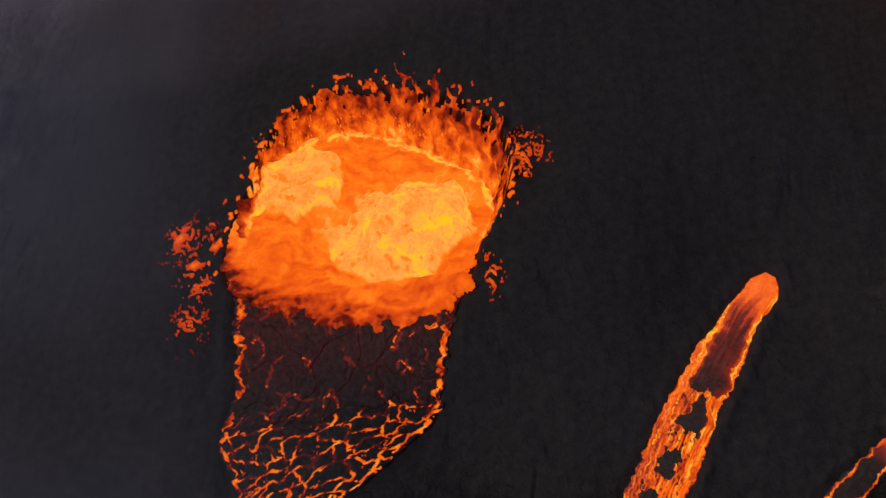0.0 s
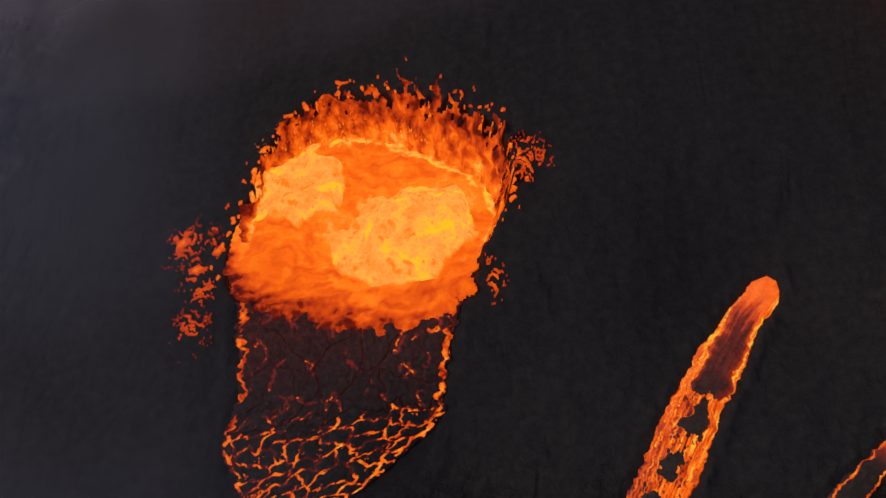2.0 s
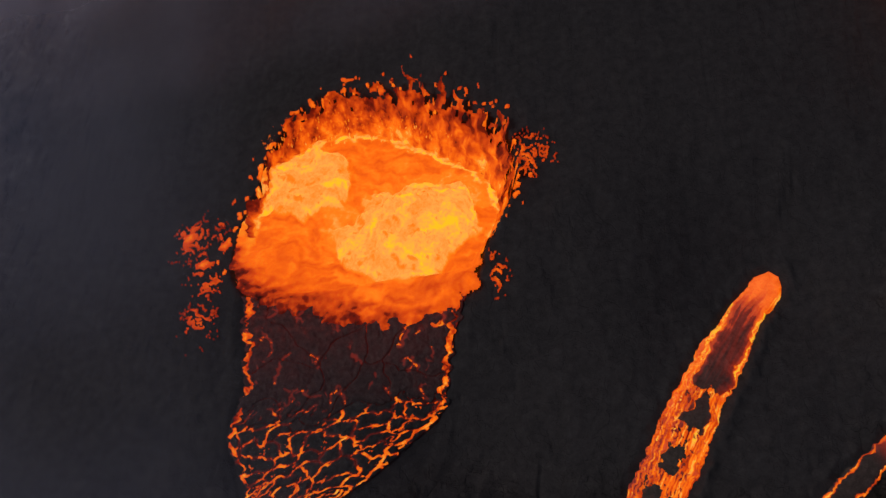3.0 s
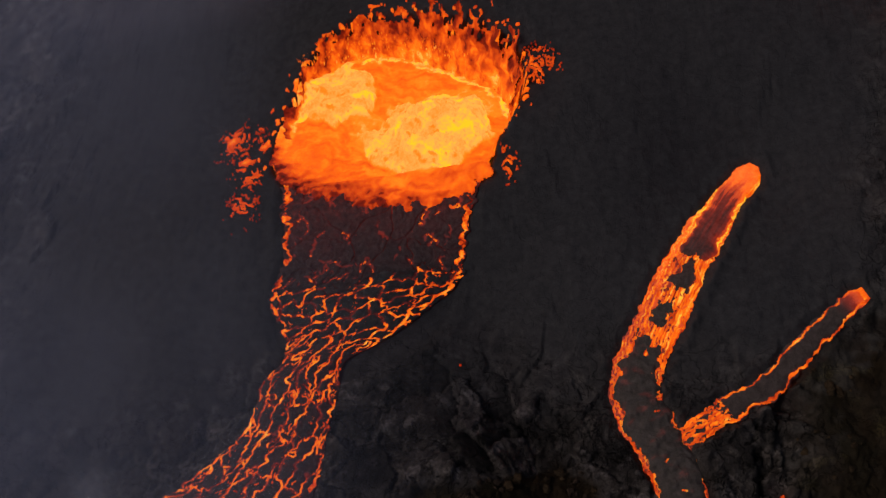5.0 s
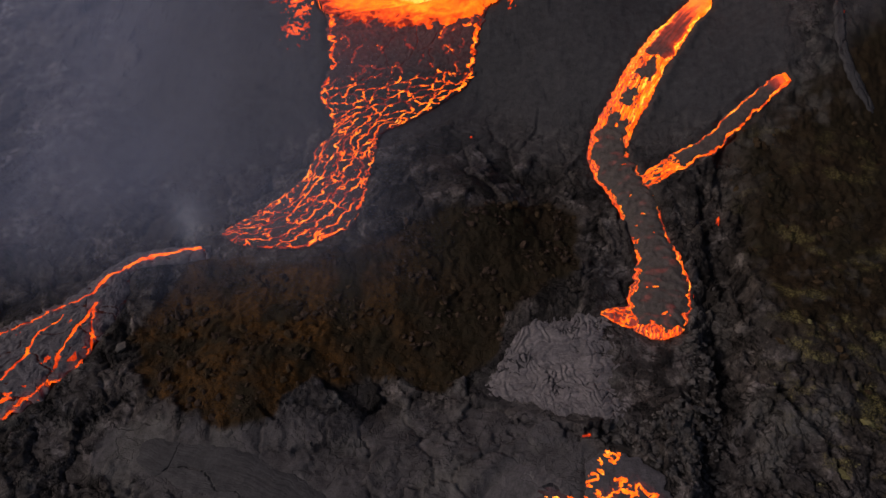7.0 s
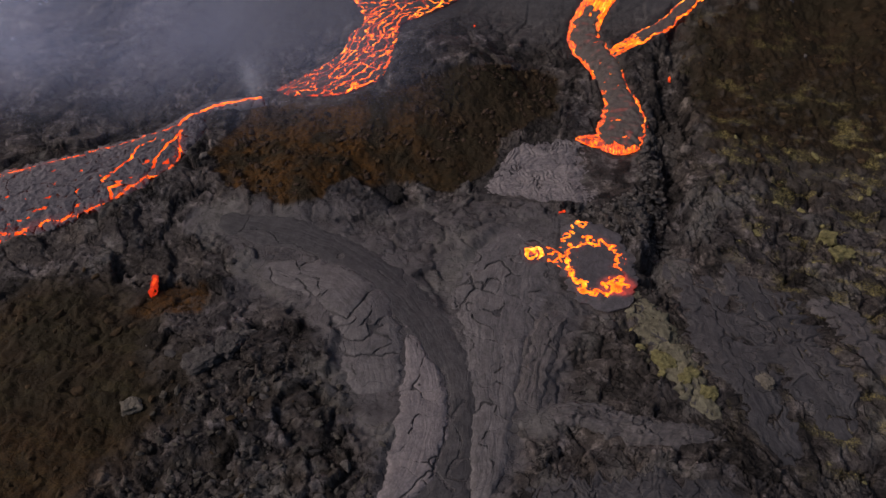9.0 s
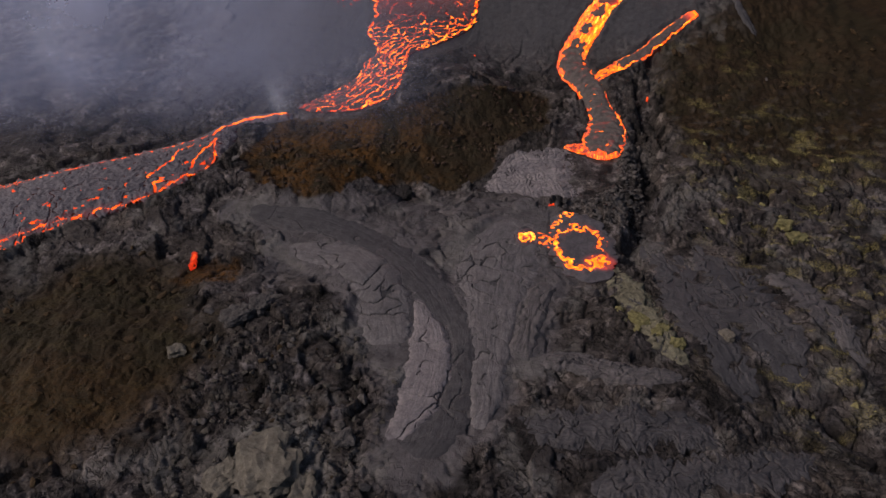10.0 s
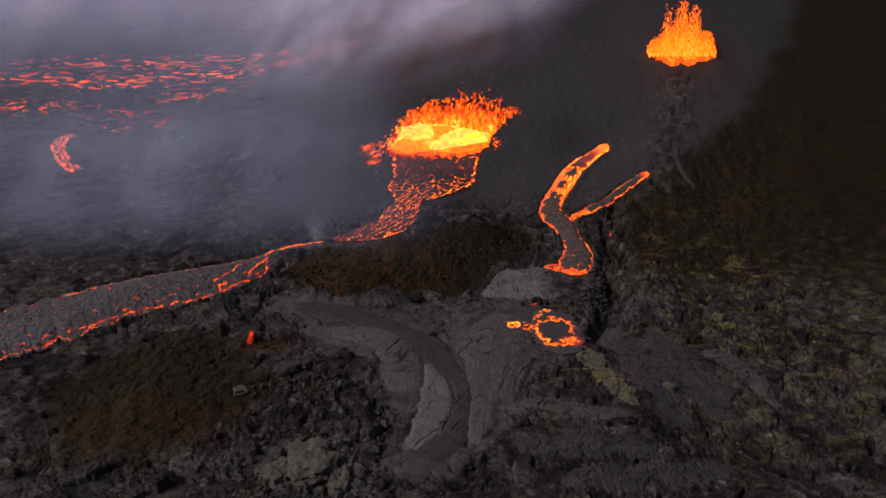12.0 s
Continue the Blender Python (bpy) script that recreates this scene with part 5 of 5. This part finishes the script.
def rock_points(rng, size, flat):
    """One angular chunk: twelve uneven corners, longer one way than the other."""
    a, b, c = rng.uniform(0.5, 0.75), rng.uniform(0.28, 0.6), rng.uniform(0.35, 0.6) * flat
    m = Euler((rng.uniform(-0.5, 0.5), rng.uniform(-0.5, 0.5), rng.uniform(0, 6.28))).to_matrix()
    out = []
    for x, y, z in BALL:
        k = rng.uniform(0.6, 1.15)
        out.append(m @ (Vector((x * a * k, y * b * k, z * c * k)) * size))
    return out


def rubble(name, label, spots, material, seed, flat=0.7):
    """Loose blocks, too many to count. spots: rows of x, y, size."""
    rng = random.Random(seed)
    xy = np.array([s[:2] for s in spots])
    zs = ground_height(xy[:, 0], xy[:, 1])
    points, faces = [], []
    for (x, y, size), z in zip(spots, zs):
        k = len(points)
        points += [(x + p.x, y + p.y, z + 0.25 * size * flat + p.z) for p in rock_points(rng, size, flat)]
        faces += [tuple(k + i for i in f) for f in BLOCK]
    ob = new(name, mesh_of(name, np.array(points), np.array(faces), material, False))
    return tagged(ob, label, "rocks", kind="stuff")


def scatter(seed, count, x0, x1, y0, y1, small, large, want):
    rng = np.random.RandomState(seed)
    x, y = rng.uniform(x0, x1, count * 3), rng.uniform(y0, y1, count * 3)
    p = want(x, y)
    for c in FLOWS + SLABS:
        _, gap = c.inside(x, y)
        p = p * (gap > 0.15)
    ok = np.where(rng.uniform(0, 1, len(x)) < p)[0][:count]
    size = small + (large - small) * rng.uniform(0, 1, len(ok)) ** 4
    return [(float(x[i]), float(y[i]), float(s)) for i, s in zip(ok, size)]


def wanted_grey(x, y):
    brown, yellow, pale, cinder, rust, skin = zones(x, y)
    return np.clip((1 - 0.85 * brown) * (1 - 0.95 * cinder) * (1 - 0.85 * skin), 0, 1) * (0.15 + smooth(1.1, 0.7, np.hypot((x + 10) / 9.5, (y - 57) / 11))) * smooth(-0.1, 0.3, fbm(x / 3, y / 3, 500, 3)) * (1 - 0.6 * smooth(6, 12, x) * smooth(72, 64, y))


def wanted_brown(x, y):
    return zones(x, y)[0] * smooth(-0.2, 0.3, fbm(x / 3, y / 3, 501, 3))


rubble("rubble", "angular dark grey blocks of broken lava crust", scatter(1, 2000, -34, 44, 47, 104, 0.07, 0.50, wanted_grey), ROCK, 2)
rubble("rubble", "heap of broken grey and rusty crust blocks", scatter(9, 700, -20, 0, 46, 70, 0.06, 0.34, lambda x, y: smooth(1.1, 0.75, np.hypot((x + 10) / 9, (y - 57) / 10.5))), rock_material("heap_rock", (0.030, 0.025, 0.021), (0.105, 0.092, 0.078)), 10, 0.7)
rubble("rubble", "small brown scoria stones on the slopes", scatter(3, 3600, -38, 50, 50, 106, 0.05, 0.42, wanted_brown), rock_material("scoria_stone", (0.02, 0.012, 0.006), (0.075, 0.048, 0.025)), 4)
rubble("rubble", "reddish brown stones lying on the scoria ridge", scatter(11, 1500, -18, 12, 82, 101, 0.06, 0.34, lambda x, y: zones(x, y)[0] * smooth(-0.1, 0.3, fbm(x / 2.5, y / 2.5, 503, 3))), rock_material("red_scoria_stone", (0.022, 0.014, 0.009), (0.075, 0.048, 0.034)), 12, 0.8)
rubble("rubble", "crushed grey crust below the lava tongue", scatter(5, 900, 11.5, 19.5, 78.5, 89, 0.08, 0.4, lambda x, y: 1.0 + 0 * x), ROCK, 6, 0.4)
rubble("rubble", "sulphur-stained yellowish blocks on the grey lava", scatter(7, 320, 12, 42, 55, 90, 0.10, 0.5, lambda x, y: zones(x, y)[1]), SULPHUR_ROCK, 8)


def boulder(label, x, y, size, flat, turn, seed, material):
    """A large block with worn corners and chipped faces."""
    bm = bmesh.new()
    bmesh.ops.create_icosphere(bm, subdivisions=4, radius=1.0)
    o = seed * 13.7
    for v in bm.verts:
        d = v.co.normalized()
        box = 1.0 / max(abs(d.x), abs(d.y), abs(d.z)) ** 0.6
        chip = noise.noise(d * 1.6 + Vector((o, 0, 0))) * 0.35 + noise.noise(d * 4 + Vector((0, o, 0))) * 0.14 + noise.noise(d * 10 + Vector((0, 0, o))) * 0.05
        step = round(chip * 7) / 7 * 0.6 + chip * 0.4
        q = d * box * (0.85 + step)
        v.co = (q.x * size[0], q.y * size[1], q.z * flat)
    me = bpy.data.meshes.new("boulder")
    bm.to_mesh(me)
    bm.free()
    me.materials.append(material)
    ob = new("boulder", me)
    z = float(ground_height(np.array([x]), np.array([y]))[0])
    ob.matrix_world = pose(x, y, z + flat * 0.25, 0, 0, turn)
    return tagged(ob, label, "boulder", "boulders")


boulder("pale cream boulder on the brown scoria", -18.9, 62.8, (0.75, 0.6), 0.45, 20, 1, PALE_ROCK)
boulder("large pale grey cracked block", -10.6, 53.4, (2.2, 2.6), 0.9, 15, 2, PALE_ROCK)
boulder("pale grey block leaning on a larger one", -13.4, 52.4, (1.5, 1.3), 0.8, 50, 3, PALE_ROCK)
boulder("pale grey block with chipped edges", -8.2, 51.2, (1.1, 1.6), 0.7, 5, 4, PALE_ROCK)
boulder("grey cracked block in broken crust", -15.2, 66.2, (1.3, 1.0), 0.6, 35, 5, ROCK)
boulder("grey cracked block in broken crust", -13.6, 67.4, (1.2, 0.9), 0.55, 80, 6, ROCK)
boulder("grey block beside the smooth slabs", -6.2, 55.6, (0.9, 0.8), 0.5, 10, 7, ROCK)
boulder("yellowish sulphur-stained block among grey lava", 16.9, 64.9, (0.8, 0.6), 0.5, 40, 8, SULPHUR_ROCK)
boulder("yellowish sulphur-stained block among grey lava", 17.8, 63.6, (0.6, 0.7), 0.45, 70, 9, SULPHUR_ROCK)
boulder("yellowish sulphur-stained block among grey lava", 15.6, 66.4, (1.0, 0.6), 0.5, -40, 10, SULPHUR_ROCK)
boulder("olive sulphur-stained block on the slope", 31.2, 76.4, (1.0, 0.8), 0.6, 15, 11, SULPHUR_ROCK)
boulder("olive sulphur-stained block on the slope", 30.6, 77.9, (0.7, 0.7), 0.5, 55, 12, SULPHUR_ROCK)
boulder("pale stone block on dark crust", 21.9, 64.6, (0.5, 0.7), 0.4, 30, 13, PALE_ROCK)


# ---------------- the far field ----------------
for k, (fx, fy, frx, fry, hot, size) in enumerate([(-66, 236, 30, 12, 0.62, 2.2), (-95, 226, 24, 10, 0.58, 2.2), (-104, 196, 14, 9, 0.5, 1.6), (-118, 182, 8, 6, 0.55, 1.6), (-64, 208, 16, 10, 0.5, 1.6),
                                                  (-80, 190, 14, 8, 0.42, 1.3), (-120, 232, 24, 12, 0.5, 2.4), (-40, 245, 16, 10, 0.58, 2.0), (-70, 176, 14, 8, 0.4, 1.2), (-100, 255, 40, 14, 0.52, 2.4), (-55, 266, 34, 12, 0.56, 2.2)]):
    hot_patch("lava_streaks", "red glowing streaks of lava on the far plain", fx, fy, frx, fry, 600 + k, hot, 0.25, 0.35, size * 0.95, 1.4, category="lava field", group="far lava", squash=0.45, bare=0.24)
FAR_FLOW = Course([(-82.5, 171.5, 0.7), (-82.5, 165, 1.5), (-78.5, 156, 1.4), (-73, 148, 1.5), (-69.5, 143.5, 0.9)], 0.15)
crusted("lava_flow", "curved red lava flow on the distant plain", FAR_FLOW, 0.15, lambda x, y, u, v, w: (net(u, v * w, 0.9, 2.2, 620, 0.5)[1], net(u, v * w, 0.9, 2.2, 620, 0.5)[0] > 0.30 - 0.2 * (np.abs(v) < 0.6), 0.62 + 0.3 * fbm(u, v * w, 622, 2), 0.12 + 0 * u, 0 * u), 0.3, CRUST)


# ---------------- smoke ----------------
def smoke_material(name, colour, low, high, scale=0.05):
    m = bpy.data.materials.new(name)
    m.use_nodes = True
    t = m.node_tree
    t.nodes.clear()
    out = t.nodes.new("ShaderNodeOutputMaterial")
    wisps = put(t, "ShaderNodeTexNoise", Vector=warped(t, 0.6 / scale, 0.6 * scale), Scale=scale, Detail=7.0, Roughness=0.58).outputs[0]
    thick = maths(t, "MULTIPLY", attribute(t, "veil").outputs["Fac"], ramp(t, wisps, (0.28, low), (0.72, high)), True)
    haze = put(t, "ShaderNodeBsdfDiffuse", Color=colour)
    clear = t.nodes.new("ShaderNodeBsdfTransparent")
    mixed = put(t, "ShaderNodeMixShader", i0=thick, i1=clear.outputs[0], i2=haze.outputs[0])
    t.links.new(mixed.outputs[0], out.inputs[0])
    return m


HAZE = smoke_material("thin_haze", (0.47, 0.50, 0.70, 1), 0.45, 1.0)
BANK = smoke_material("smoke_bank", (0.76, 0.69, 0.88, 1), 0.85, 1.0)
PLUME = smoke_material("vent_plume", (0.76, 0.69, 0.88, 1), 0.35, 1.0)
STEAM = smoke_material("white_steam", (0.66, 0.66, 0.72, 1), 0.2, 1.0, 0.16)


def smoke_bank(label, x0, x1, y, foot, rise, lean, veil, material, step=2.0, seed=700):
    """A drifting bank of smoke: a billowing sheet that climbs from its foot and leans back with the wind.
    veil gives the thickness from x and from the way up, 0 to 1."""
    x, k = np.meshgrid(np.arange(x0, x1, step), np.linspace(0, 1, max(6, int(rise / step))))
    billow = 0.12 * rise * fbm(x / (0.6 * rise), 2.0 * k + 5, seed, 3)
    yy = y + lean * rise * k + billow
    z = foot(x) + rise * k
    points, faces = sheet(x, yy, z)
    side = smooth(x0, x0 + 0.25 * (x1 - x0), x) * smooth(x1, x1 - 0.25 * (x1 - x0), x)
    ob = new("smoke", mesh_of("smoke", points, faces, material, True, veil=np.clip(veil(x, k) * side, 0, 1).ravel()))
    return tagged(ob, label, "smoke", "smoke", "stuff")


def arch(k, low=0.45, high=0.6):
    return smooth(0, low, k) * smooth(1, high, k)


smoke_bank("dense purple-grey smoke bank over the far lava field", -330, 190, 268, lambda x: -6.0 + 0 * x, 85, 0.55, lambda x, k: 0.98 * smooth(0.02, 0.24, k), BANK, 4.0, 706)
smoke_bank("grey smoke drifting over the far lava field", -260, 60, 228, lambda x: -5.0 + 0 * x, 52, 0.8, lambda x, k: 0.55 * arch(k, 0.5, 0.75), BANK, 3.0, 704)
smoke_bank("blue-grey smoke over the left plain", -190, -6, 172, lambda x: -4.0 + 0.08 * np.maximum(x + 50, 0), 40, 1.1, lambda x, k: 0.42 * arch(k), HAZE, 2.0, 702)
smoke_bank("blue-grey smoke over the left plain", -130, -14, 122, lambda x: 0.5 + 0 * x, 30, 1.1, lambda x, k: 0.26 * arch(k, 0.3), HAZE, 1.5, 700)
smoke_bank("thin grey smoke drifting above the broad flow", -130, 6, 90, lambda x: 0.8 + 0 * x, 18, 1.2, lambda x, k: 0.50 * arch(k, 0.35), HAZE, 1.2, 716)
smoke_bank("grey smoke on the flank beside the vent", -64, -4, 112, lambda x: 4.0 + 0 * x, 20, 1.1, lambda x, k: 0.24 * arch(k, 0.4), HAZE, 1.2, 714)
smoke_bank("purple-grey plume rising off the vent", -44, 26, 138, lambda x: 0.6 + land(x, 138 + 0 * x), 26, 0.5, lambda x, k: 0.14 * smooth(0.02, 0.2, k) + 0.70 * smooth(0.2, 0.55, k), PLUME, 1.0, 708)
smoke_bank("thin purple-grey smoke over the cone's flank", -44, 48, 152, lambda x: 1.0 + land(x, 152 + 0 * x), 24, 0.5, lambda x, k: 0.55 * smooth(0, 0.35, k), PLUME, 1.0, 712)
smoke_bank("small white steam puff at the flow's head", -19.5, -13.0, 97.4, lambda x: 1.0 + 0 * x, 3.4, 1.3, lambda x, k: 0.5 * arch(k, 0.25, 0.4) * np.exp(-((x + 16.8 + 1.2 * k) / (0.8 + 1.4 * k)) ** 2), STEAM, 0.2, 710)
smoke_bank("white steam wisp over the plain", -56, -33, 104, lambda x: 1.0 + 0 * x, 15, 0.7, lambda x, k: 0.42 * arch(k, 0.15, 0.3) * np.exp(-((x + 42.0 + 5 * k) / (1.2 + 4 * k)) ** 2), STEAM, 0.5, 713)
